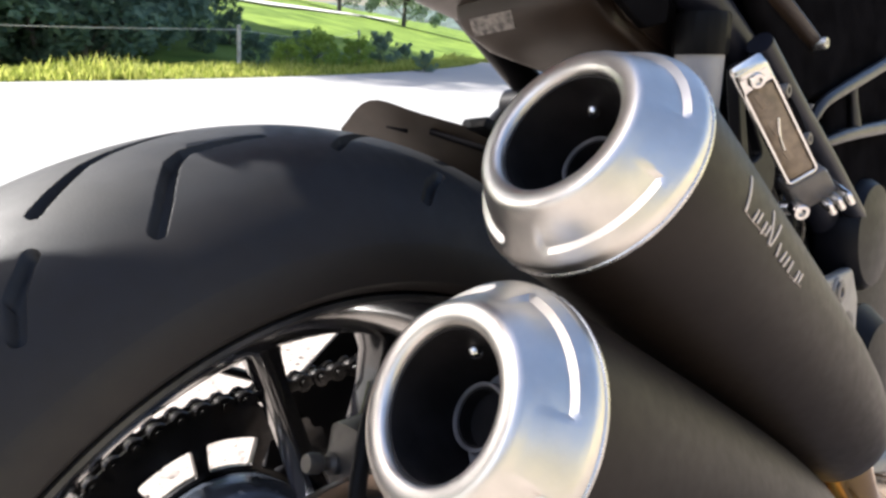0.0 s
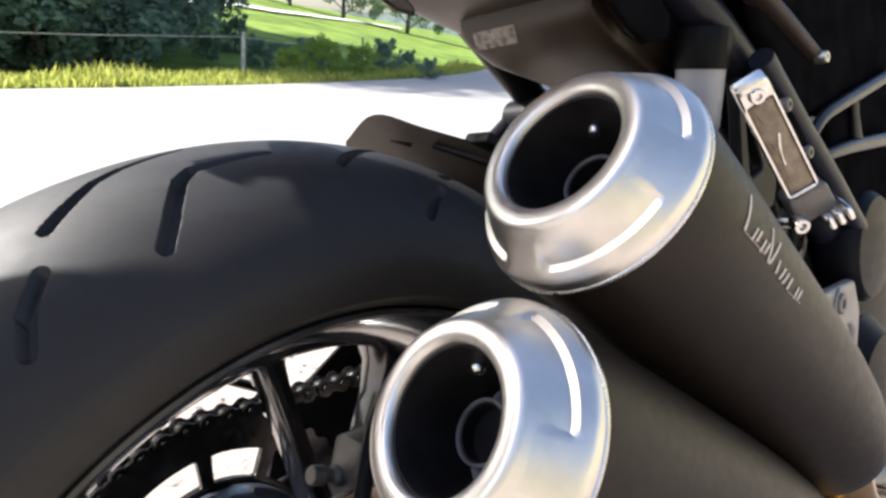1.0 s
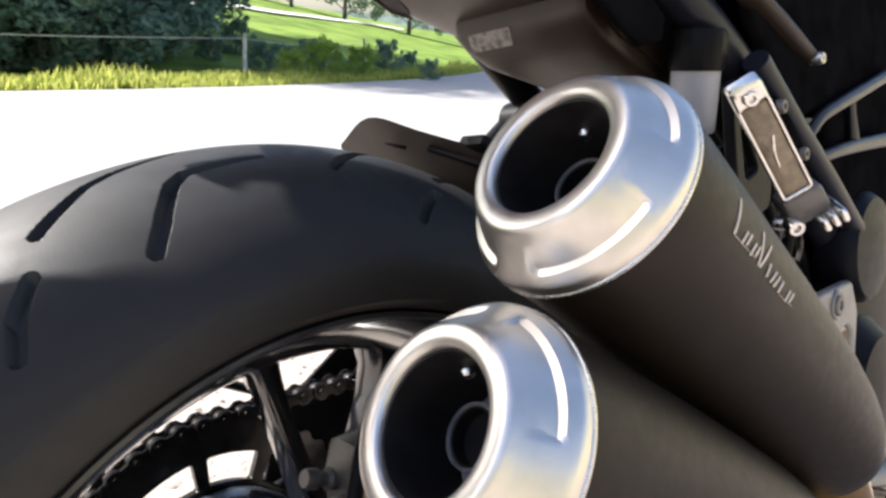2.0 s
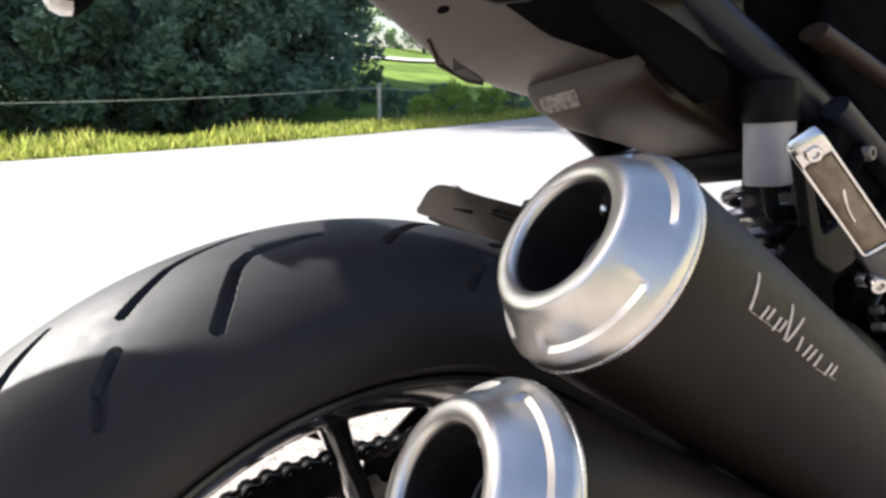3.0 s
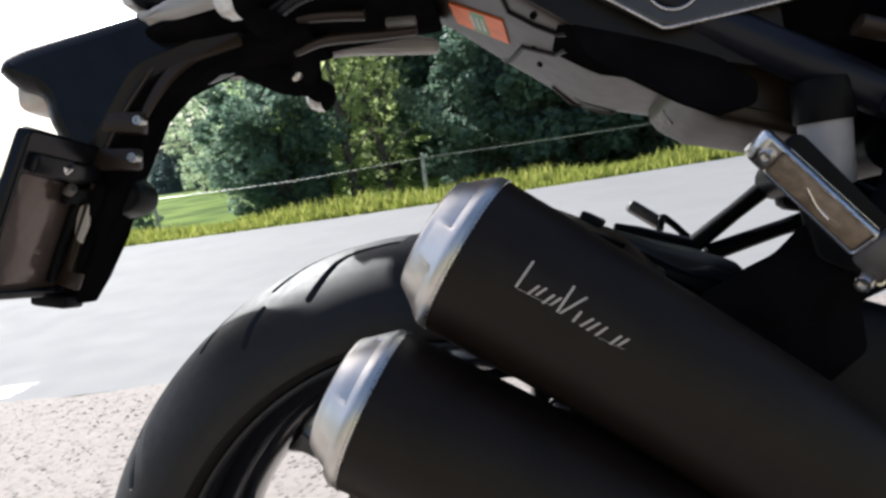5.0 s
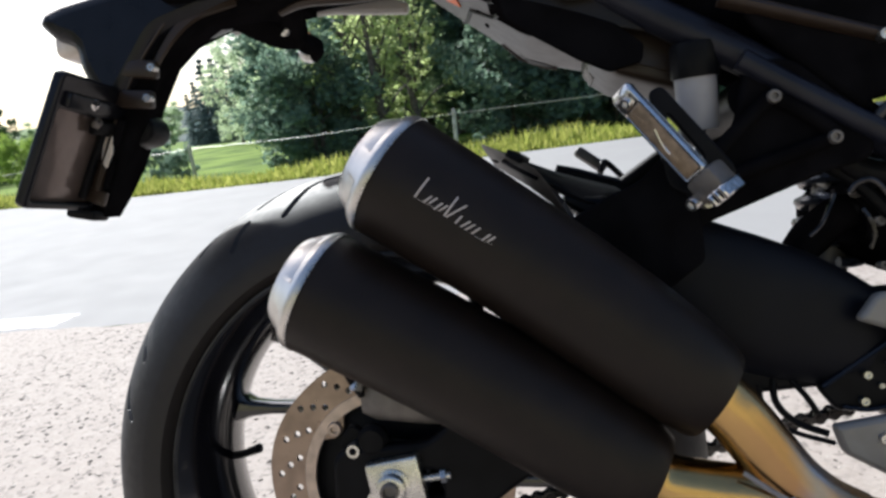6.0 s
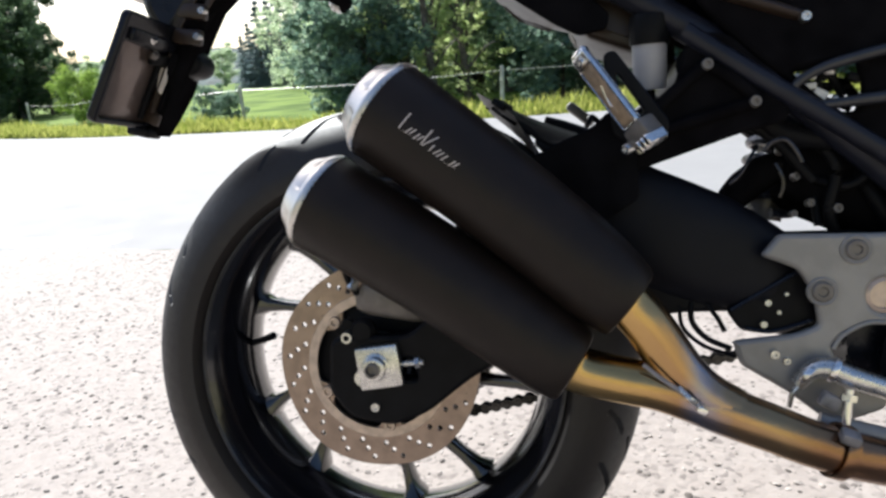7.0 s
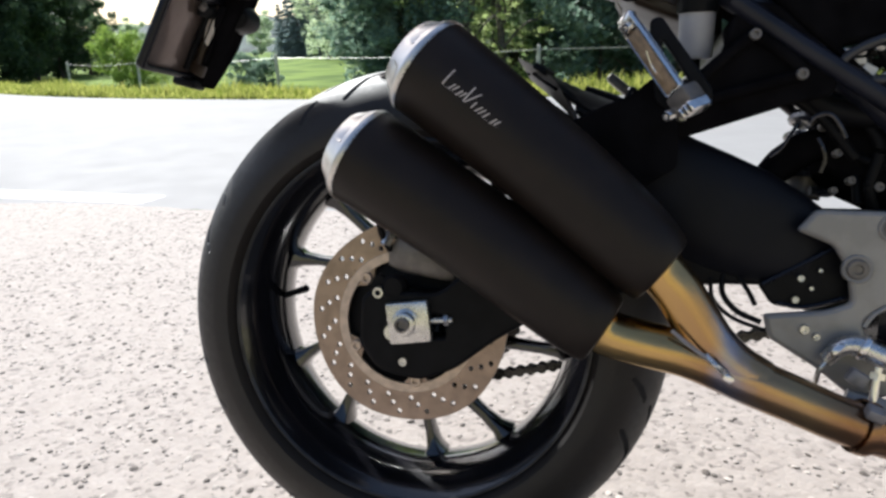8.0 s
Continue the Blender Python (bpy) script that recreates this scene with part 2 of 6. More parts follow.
def gravel_surface():
    """Pale compacted gravel: small stones of several greys, with dark gaps and scattered dark chips."""
    m = bpy.data.materials.new("pale_gravel")
    m.use_nodes = True
    n, l = m.node_tree.nodes, m.node_tree.links
    bsdf = n["Principled BSDF"]
    co = n.new("ShaderNodeTexCoord")
    cell = n.new("ShaderNodeTexVoronoi")
    cell.inputs["Scale"].default_value = 95
    l.new(co.outputs["Object"], cell.inputs["Vector"])
    tone = n.new("ShaderNodeSeparateColor")
    l.new(cell.outputs["Color"], tone.inputs[0])
    ramp = n.new("ShaderNodeValToRGB")
    for p, c in ((0.07, (0.17, 0.145, 0.128)), (0.20, (0.34, 0.30, 0.268))):
        e = ramp.color_ramp.elements.new(p)
        e.color = (*c, 1)
    ramp.color_ramp.elements[0].color = (0.10, 0.085, 0.075, 1)
    ramp.color_ramp.elements[-1].color = (0.375, 0.328, 0.287, 1)
    l.new(tone.outputs[0], ramp.inputs["Fac"])
    broad = n.new("ShaderNodeTexNoise")
    broad.inputs["Scale"].default_value, broad.inputs["Detail"].default_value, broad.inputs["Roughness"].default_value = 22.0, 8, 0.72
    l.new(co.outputs["Object"], broad.inputs["Vector"])
    ramp2 = n.new("ShaderNodeValToRGB")
    ramp2.color_ramp.elements[0].position, ramp2.color_ramp.elements[1].position = 0.3, 0.7
    ramp2.color_ramp.elements[0].color, ramp2.color_ramp.elements[1].color = (0.18, 0.147, 0.125, 1), (0.375, 0.328, 0.293, 1)
    l.new(broad.outputs["Fac"], ramp2.inputs["Fac"])
    mix = n.new("ShaderNodeMix")
    mix.data_type = "RGBA"
    mix.inputs[0].default_value = 0.55
    l.new(ramp2.outputs["Color"], mix.inputs[6])
    l.new(ramp.outputs["Color"], mix.inputs[7])
    l.new(mix.outputs[2], bsdf.inputs["Base Color"])
    bsdf.inputs["Roughness"].default_value = 0.85
    warp = n.new("ShaderNodeTexNoise")
    warp.inputs["Scale"].default_value, warp.inputs["Detail"].default_value = 60, 3
    l.new(co.outputs["Object"], warp.inputs["Vector"])
    shift = n.new("ShaderNodeVectorMath")
    shift.operation = "MULTIPLY_ADD"
    l.new(warp.outputs["Color"], shift.inputs[0])
    shift.inputs[1].default_value = (0.02, 0.02, 0.0)
    l.new(co.outputs["Object"], shift.inputs[2])
    l.new(shift.outputs["Vector"], cell.inputs["Vector"])
    relief = n.new("ShaderNodeBump")
    relief.inputs["Strength"].default_value, relief.inputs["Distance"].default_value = 0.35, 0.003
    relief.invert = True
    l.new(cell.outputs["Distance"], relief.inputs["Height"])
    l.new(relief.outputs["Normal"], bsdf.inputs["Normal"])
    return m


GRAVEL = gravel_surface()
ASPHALT = material("sun_bleached_asphalt", (0.262, 0.256, 0.250), 0.85, vary=0.03, scale=1.1, bump=0.08, bump_scale=260, spec=0.3)
PAINT_LINE = material("worn_white_line", (0.44, 0.43, 0.415), 0.7, vary=0.3, scale=22, bump=0.1, bump_scale=120)
MEADOW = material("meadow_grass", (0.145, 0.205, 0.045), 0.9, vary=0.25, scale=0.5, second=(0.075, 0.12, 0.028), bump=0.6, bump_scale=14, spec=0.03)
LANE = material("pale_dirt_lane", (0.55, 0.53, 0.47), 0.9, vary=0.12, scale=2.0, bump=0.2, bump_scale=30)
# pale enough to throw warm fill light from the unseen side
FILL_BANK = material("fill_bank_grass", (0.27, 0.245, 0.17), 0.9, vary=0.3, scale=1.2, second=(0.17, 0.17, 0.10), bump=0.6, bump_scale=12, spec=0.05)
HILL = material("wooded_far_hill", (0.07, 0.10, 0.085), 0.9, vary=0.4, scale=0.12, bump=0.8, bump_scale=1.5)


# ---- building blocks ----
def part(name, bm, mat, parent, label="", smooth=True):
    me = bpy.data.meshes.new(name)
    bm.to_mesh(me)
    bm.free()
    return part_mesh(name, me, mat, parent, label, smooth)


def part_mesh(name, me, mat, parent, label="", smooth=True):
    for x in mat if isinstance(mat, (list, tuple)) else [mat]:
        me.materials.append(x)
    if smooth:
        me.shade_smooth()
        me.set_sharp_from_angle(angle=radians(38))
    ob = new(name, me)
    if parent:
        ob.parent = parent
    if label:
        ob["label"] = label
    return ob


def frame_of(axis, origin=(0, 0, 0), up=(0, 0, 1)):
    """A matrix whose z runs along axis."""
    z = Vector(axis).normalized()
    x = Vector(up).cross(z)
    x = x.normalized() if x.length > 1e-4 else Vector((1, 0, 0))
    y = z.cross(x)
    return Matrix.Translation(origin) @ Matrix((x, y, z)).transposed().to_4x4()


def lathe(profile, m=Matrix(), seg=64, bm=None, shape=None, closed=False, cap=True):
    """Turns (radius, height) pairs round z; shape(i, angle) may add to a radius."""
    bm = bm or bmesh.new()
    rings = []
    for i, (r, h) in enumerate(profile):
        ring = []
        for k in range(seg):
            a = 2 * math.pi * k / seg
            q = r + (shape(i, a) if shape else 0)
            ring.append(bm.verts.new(m @ Vector((q * math.cos(a), q * math.sin(a), h))))
        rings.append(ring)
    pairs = list(zip(rings, rings[1:])) + ([(rings[-1], rings[0])] if closed else [])
    for a, b in pairs:
        for k in range(seg):
            bm.faces.new((a[k], a[(k + 1) % seg], b[(k + 1) % seg], b[k]))
    if cap and not closed:
        for ring, turn in ((rings[0], -1), (rings[-1], 1)):
            if (ring[0].co - ring[seg // 2].co).length > 1e-5:
                bm.faces.new(ring[::turn])
    return bm


def spline(points, step=8):
    """A smooth line through the points."""
    p = [Vector(q) for q in points]
    p = [2 * p[0] - p[1], *p, 2 * p[-1] - p[-2]]
    out = []
    for a, b, c, d in zip(p, p[1:], p[2:], p[3:]):
        for i in range(step):
            t = i / step
            out.append(0.5 * (2 * b + (c - a) * t + (2 * a - 5 * b + 4 * c - d) * t * t + (3 * b - a - 3 * c + d) * t**3))
    return [*out, p[-2]]


def tube(points, radius, seg=16, bm=None, smooth_line=True, flat=1.0, up=(0, 0, 1), step=8):
    """A round bar along the points; radius may be a number or one for each point. flat squashes it along its up axis."""
    bm = bm or bmesh.new()
    line = spline(points, step) if smooth_line and len(points) > 2 else [Vector(q) for q in points]
    n = len(line)
    if isinstance(radius, (list, tuple)):
        at = [i * (len(radius) - 1) / (n - 1) for i in range(n)]
        radii = [radius[int(a)] + (radius[min(int(a) + 1, len(radius) - 1)] - radius[int(a)]) * (a - int(a)) for a in at]
    else:
        radii = [radius] * n
    rings = []
    for i, q in enumerate(line):
        way = (line[min(i + 1, n - 1)] - line[max(i - 1, 0)]).normalized()
        side = Vector(up).cross(way)
        side = side.normalized() if side.length > 1e-3 else Vector((0, 1, 0))
        high = way.cross(side)
        rings.append([bm.verts.new(q + radii[i] * (math.cos(a) * side + flat * math.sin(a) * high)) for a in (2 * math.pi * k / seg for k in range(seg))])
    for a, b in zip(rings, rings[1:]):
        for k in range(seg):
            bm.faces.new((a[k], a[(k + 1) % seg], b[(k + 1) % seg], b[k]))
    bm.faces.new(rings[0][::-1])
    bm.faces.new(rings[-1])
    return bm


def block(size, m=Matrix(), bevel=0.003, seg=2, bm=None):
    """A box with rounded edges, centred on m."""
    own = bmesh.new()
    bmesh.ops.create_cube(own, size=1)
    bmesh.ops.scale(own, vec=size, verts=own.verts)
    if bevel:
        bmesh.ops.bevel(own, geom=own.edges[:], offset=bevel, segments=seg, profile=0.5, affect="EDGES")
    bmesh.ops.transform(own, matrix=m, verts=own.verts)
    if bm is None:
        return own
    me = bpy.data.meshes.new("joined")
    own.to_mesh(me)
    own.free()
    bm.from_mesh(me)
    bpy.data.meshes.remove(me)
    return bm


def ring_points(x, z, r, k=28, squash=1.0, turn=0.0):
    return [(x + r * math.cos(a + turn), z + r * squash * math.sin(a + turn)) for a in (2 * math.pi * i / k for i in range(k))]


def cut_plate(outline, holes, y, thick, bevel=0.0015):
    """A plate in a plane of constant y, with real holes and rounded edges: outline and holes are (x, z) loops."""
    cu = bpy.data.curves.new("plate_outline", "CURVE")
    cu.dimensions, cu.fill_mode = "2D", "BOTH"
    cu.extrude, cu.bevel_depth, cu.bevel_resolution = max(thick / 2 - bevel, 1e-4), bevel, 2
    cu.offset = -bevel
    for loop in (outline, *holes):
        s = cu.splines.new("POLY")
        s.points.add(len(loop) - 1)
        for q, (x, z) in zip(s.points, loop):
            q.co = (x, z, 0, 1)
        s.use_cyclic_u = True
    ob = new("plate_outline", cu)
    deps = bpy.context.evaluated_depsgraph_get()
    me = bpy.data.meshes.new_from_object(ob.evaluated_get(deps))
    bpy.data.objects.remove(ob)
    bpy.data.curves.remove(cu)
    me.transform(Matrix.Translation((0, y, 0)) @ Matrix.Rotation(radians(90), 4, "X"))
    return me


def rounded(points, r=0.01, k=4):
    """A loop of (x, z) with its corners rounded."""
    out = []
    n = len(points)
    for i in range(n):
        a, b, c = (Vector((*points[(i + j) % n], 0)) for j in (-1, 0, 1))
        d = min(r, 0.45 * (a - b).length, 0.45 * (c - b).length)
        p, q = b + (a - b).normalized() * d, b + (c - b).normalized() * d
        for j in range(k + 1):
            t = j / k
            v = p * (1 - t) ** 2 + b * 2 * t * (1 - t) + q * t * t
            out.append((v.x, v.y))
    return out


def loft(sections, bm=None, cap=True):
    """A skin over rings of equal count."""
    bm = bm or bmesh.new()
    rings = [[bm.verts.new(q) for q in s] for s in sections]
    for a, b in zip(rings, rings[1:]):
        for k in range(len(a)):
            bm.faces.new((a[k], a[(k + 1) % len(a)], b[(k + 1) % len(b)], b[k]))
    if cap:
        bm.faces.new(rings[0][::-1])
        bm.faces.new(rings[-1])
    bmesh.ops.recalc_face_normals(bm, faces=bm.faces)
    return bm


def bolt(where, axis, r, parent, mat=None, label="", name="bolt", high=0.004):
    """A socket-head bolt: rounded head with a recessed socket."""
    m = frame_of(axis, where)
    prof = [(r * 0.2, -0.006), (r, -0.006), (r, high * 0.6), (r * 0.85, high), (r * 0.5, high), (r * 0.42, high * 0.3), (r * 0.05, high * 0.3)]
    return part(name, lathe(prof, m, 18), mat or STEEL, parent, label)


# ---- ground ----
def road_far(x):
    return 7.75 + 0.045 * x + 0.026 * x * x if -16 < x < 16 else (13.686 + 0.877 * (x - 16) if x > 0 else 13.686 - 0.787 * (x + 16))


def lie(x, y):
    """Height of the land: level by the road, a shallow ditch past the verge, rising meadow to the east, hollow ground to the west."""
    past = y - road_far(x)
    z = 0.0
    if past > 0.3:
        t = min(1, (past - 0.3) / 3.0)
        z -= 0.25 * t * t * (3 - 2 * t)
        if past > 3:
            z += 0.13 * min(past - 3, 40) * min(1, max(0.0, x / 8))
    return z


def steps(lo, hi, near, ratio=1.18, first=0.25):
    out, d, v = [near], first, near
    while v < hi:
        v += d
        out.append(v)
        d *= ratio
    d, v = first, near
    while v > lo:
        v -= d
        out.insert(0, v)
        d *= ratio
    return out


def ground_sheet():
    xs, ys = steps(-900, 900, 0.0, 1.12, 0.5), steps(-700, 900, 8.0, 1.12, 0.3)
    bm = bmesh.new()
    grid = [[bm.verts.new((x, y, lie(x, y) - 0.012 + (0.06 * noise.noise((x * 0.4, y * 0.4, 0)) if y > road_far(x) + 1.5 else 0))) for y in ys] for x in xs]
    for a, b in zip(grid, grid[1:]):
        for k in range(len(ys) - 1):
            bm.faces.new((a[k], b[k], b[k + 1], a[k + 1]))
    return tagged(part("ground", bm, MEADOW, None), "green meadow with a shallow ditch beyond the road", "ground", kind="structure")


ground_sheet()


def bank():
    """Unseen grassy slope, added to close the lay-by's near side and bounce warm light."""
    bm = bmesh.new()
    rows = []
    for i in range(41):
        a = radians(186 + 168 * i / 40)
        rise = 4.6 + 1.2 * noise.noise((i * 0.35, 3, 0))
        rows.append([bm.verts.new((d * math.cos(a), d * math.sin(a), -0.05 + rise * u * u * (3 - 2 * u))) for d, u in ((7.0, 0.0), (8.2, 0.25), (9.4, 0.5), (11.0, 0.8), (14.0, 1.0))])
    for a, b in zip(rows, rows[1:]):
        for k in range(4):
            bm.faces.new((a[k], a[k + 1], b[k + 1], b[k]))
    bmesh.ops.recalc_face_normals(bm, faces=bm.faces)
    return tagged(part("unseen_fill_bank", bm, FILL_BANK, None), "unseen dry grassy bank added to bounce warm light on the motorcycle", "bank", kind="structure")


bank()
NEAR_EDGE = 1.72


def strip(name, xs, low, high, z, mat, label, category, k=8):
    bm = bmesh.new()
    rows = []
    for x in xs:
        a, b = low(x), high(x)
        rows.append([bm.verts.new((x, a + (b - a) * i / k, z)) for i in range(k + 1)])
    for a, b in zip(rows, rows[1:]):
        for i in range(k):
            bm.faces.new((a[i], b[i], b[i + 1], a[i + 1]))
    return tagged(part(name, bm, mat, None), label, category, kind="structure")


road_xs = [x * 1.0 for x in range(-70, 71)]


def near_edge(x):
    return NEAR_EDGE + 0.05 * noise.noise((x * 1.7, 3.1, 0)) - 0.02 * x if abs(x) < 8 else NEAR_EDGE - 0.02 * math.copysign(8, x)


strip("road", road_xs, near_edge, lambda x: road_far(x) + 0.06 * noise.noise((x * 1.3, 0, 0)), -0.004, ASPHALT, "sun-bleached grey asphalt road along a grass verge", "road", 12)
fine_xs = [-70, -50, -35, -25, -18, -13, -10, *[v * 0.05 - 8 for v in range(321)], 10, 13, 18, 25, 35, 50, 70]
strip("pavement", fine_xs, lambda x: -30.0, lambda x: near_edge(x) + 0.03 + 0.035 * noise.noise((x * 5.0, 1.0, 0)) + 0.02 * noise.noise((x * 17.0, 2.0, 0)), 0.0, GRAVEL, "pale compacted gravel lay-by beside the road", "gravel", 16)
line_bm = block((2.6, 0.17, 0.002), pose(-3.14, 2.02, -0.0035, 0, 0, -4), 0.0)
tagged(part("road_marking", line_bm, PAINT_LINE, None), "worn white painted edge line on the asphalt", "road marking", kind="structure")


def loose_stones():
    rnd = random.Random(4)
    base = bmesh.new()
    bmesh.ops.create_icosphere(base, subdivisions=1, radius=1)
    vs = [v.co.copy() for v in base.verts]
    fs = [[v.index for v in f.verts] for f in base.faces]
    base.free()
    verts, faces = [], []
    for i in range(17000):
        near = rnd.random() < 0.75
        x = rnd.uniform(-1.7, 1.1) if near else rnd.uniform(-4, 3)
        y = -0.6 + 2.30 * rnd.random() ** 1.3
        r = 0.0018 + 0.0050 * rnd.random() ** 2.6
        t = Matrix.Translation((x, y, r * 0.05)) @ Euler((rnd.uniform(-0.3, 0.3), rnd.uniform(-0.3, 0.3), rnd.uniform(0, 6))).to_matrix().to_4x4() @ Matrix.Diagonal((r * rnd.uniform(0.8, 1.6), r, r * rnd.uniform(0.2, 0.4), 1))
        o = len(verts)
        verts += [tuple(t @ (v * rnd.uniform(0.85, 1.15))) for v in vs]
        faces += [[o + k for k in f] for f in fs]
    me = bpy.data.meshes.new("loose_stones")
    me.from_pydata(verts, [], faces)
    ob = part_mesh("loose_stones", me, STONE_MIX, None, smooth=False)
    return tagged(ob, "loose grey and dark stone chips on gravel", "gravel", kind="stuff")


STONE_MIX = leafy("mixed_stone_chips", (0.085, 0.072, 0.063), (0.47, 0.42, 0.375), 0.85)
STONE_MIX.node_tree.nodes["Mix Shader"].inputs[0].default_value = 0.0
loose_stones()


# ---- motorcycle: wheel ----
LEAN, AXLE_HIGH, TYRE_R = 10.5, 0.308, 0.3132
bike = new("motorcycle")
bike.matrix_world = pose(0, 0, AXLE_HIGH, -LEAN, 0, 0)
tagged(bike, "black motorcycle with two stacked slip-on silencers leaning on its stand", "motorcycle")
ROUND_Y = Matrix.Rotation(radians(-90), 4, "X")     # lathe axis along +y


def tyre_profile():
    """Half-round tread over rounded side walls down to the beads: (radius, y)."""
    out = []
    for i in range(33):
        w = -1 + i / 16
        y = 0.0885 * math.sin(w * math.pi / 2)
        drop = 0.062 * (1 - math.sqrt(max(0.0, 1 - (abs(y) / 0.0935) ** 2))) / (1 - math.sqrt(1 - (0.0885 / 0.0935) ** 2))
        out.append((TYRE_R - drop, y))
    right = [(0.240, 0.0905), (0.2315, 0.0885), (0.2265, 0.0800), (0.2245, 0.0720)]
    left = [(r, -y) for r, y in right]
    return left[::-1] + out + right + [(0.2215, 0.060), (0.2215, -0.060)]


# tread grooves as (degrees round the wheel, place across the half-width, width in metres), for one pitch on the right half
GROOVES = (
    ((91.0, -0.270, 0.0022), (95.0, -0.280, 0.0045), (99.0, -0.296, 0.0058), (100.8, -0.345, 0.0064), (103.5, -0.489, 0.0068), (105.7, -0.600, 0.0066)),
    ((97.0, -0.055, 0.0022), (103.2, -0.118, 0.0045), (106.0, -0.162, 0.0052), (109.3, -0.254, 0.0058), (112.0, -0.326, 0.0058)),
    ((114.3, -0.470, 0.0058), (117.0, -0.564, 0.0062), (118.7, -0.665, 0.0060)),
    ((117.5, -0.110, 0.0030), (120.6, -0.180, 0.0050), (124.5, -0.290, 0.0056), (127.0, -0.385, 0.0056)),
)
PITCHES = (-129.0, -86.0, -42.5, 0.0, 44.0, 88.0, 132.0, 176.0)


def build_tyre(parent):
    prof = tyre_profile()
    ws = np.r_[np.linspace(-1, -0.76, 14, endpoint=False), np.linspace(-0.76, 0.02, 150, endpoint=False), np.linspace(0.02, 1, 40)]
    ys = 0.0885 * np.sin(ws * np.pi / 2)
    rs = TYRE_R - 0.062 * (1 - np.sqrt(1 - (ys / 0.0935) ** 2)) / (1 - math.sqrt(1 - (0.0885 / 0.0935) ** 2))
    run = np.r_[0, np.cumsum(np.hypot(np.diff(ys), np.diff(rs)))]
    ang = np.r_[np.arange(64, 132, 0.085), np.arange(132, 424, 0.4)]
    seg = len(ang)
    depth = np.zeros((len(ws), seg))
    for side in (1, -1):
        for turn in PITCHES:
            for groove in GROOVES:
                for (a0, w0, d0), (a1, w1, d1) in zip(groove, groove[1:]):
                    shift = turn + (21.0 if side < 0 else 0.0)
                    u = ((ang[None, :] - (a0 + shift) + 180) % 360 - 180) * math.pi / 180 * rs[:, None]
                    v = (run - np.interp(side * w0, ws, run))[:, None]
                    du = math.radians(a1 - a0) * 0.30
                    dv = float(np.interp(side * w1, ws, run) - np.interp(side * w0, ws, run))
                    t = np.clip((u * du + v * dv) / (du * du + dv * dv), 0, 1)
                    far = np.hypot(u - t * du, v - t * dv)
                    half = (d0 + (d1 - d0) * t) / 2
                    depth = np.maximum(depth, np.clip((half + 0.0004 - far) / 0.0010, 0, 1) * 0.0055)
    ca, sa = np.cos(np.radians(ang)), np.sin(np.radians(ang))
    rows = [np.stack([r * ca, np.full(seg, y), r * sa], 1) for r, y in prof[:4]]
    for y, r, d in zip(ys, rs, depth):
        rows.append(np.stack([(r - d) * ca, np.full(seg, y), (r - d) * sa], 1))
    rows += [np.stack([r * ca, np.full(seg, y), r * sa], 1) for r, y in prof[-6:]]
    n = len(rows)
    i, k = np.meshgrid(np.arange(n), np.arange(seg), indexing="ij")
    j, q = (i + 1) % n, (k + 1) % seg
    faces = np.stack([i * seg + k, j * seg + k, j * seg + q, i * seg + q], -1).reshape(-1, 4)
    me = bpy.data.meshes.new("tyre")
    me.from_pydata(np.concatenate(rows).tolist(), [], faces.tolist())
    return part_mesh("tyre", me, RUBBER, parent, "worn black road tyre with slanted tread grooves")


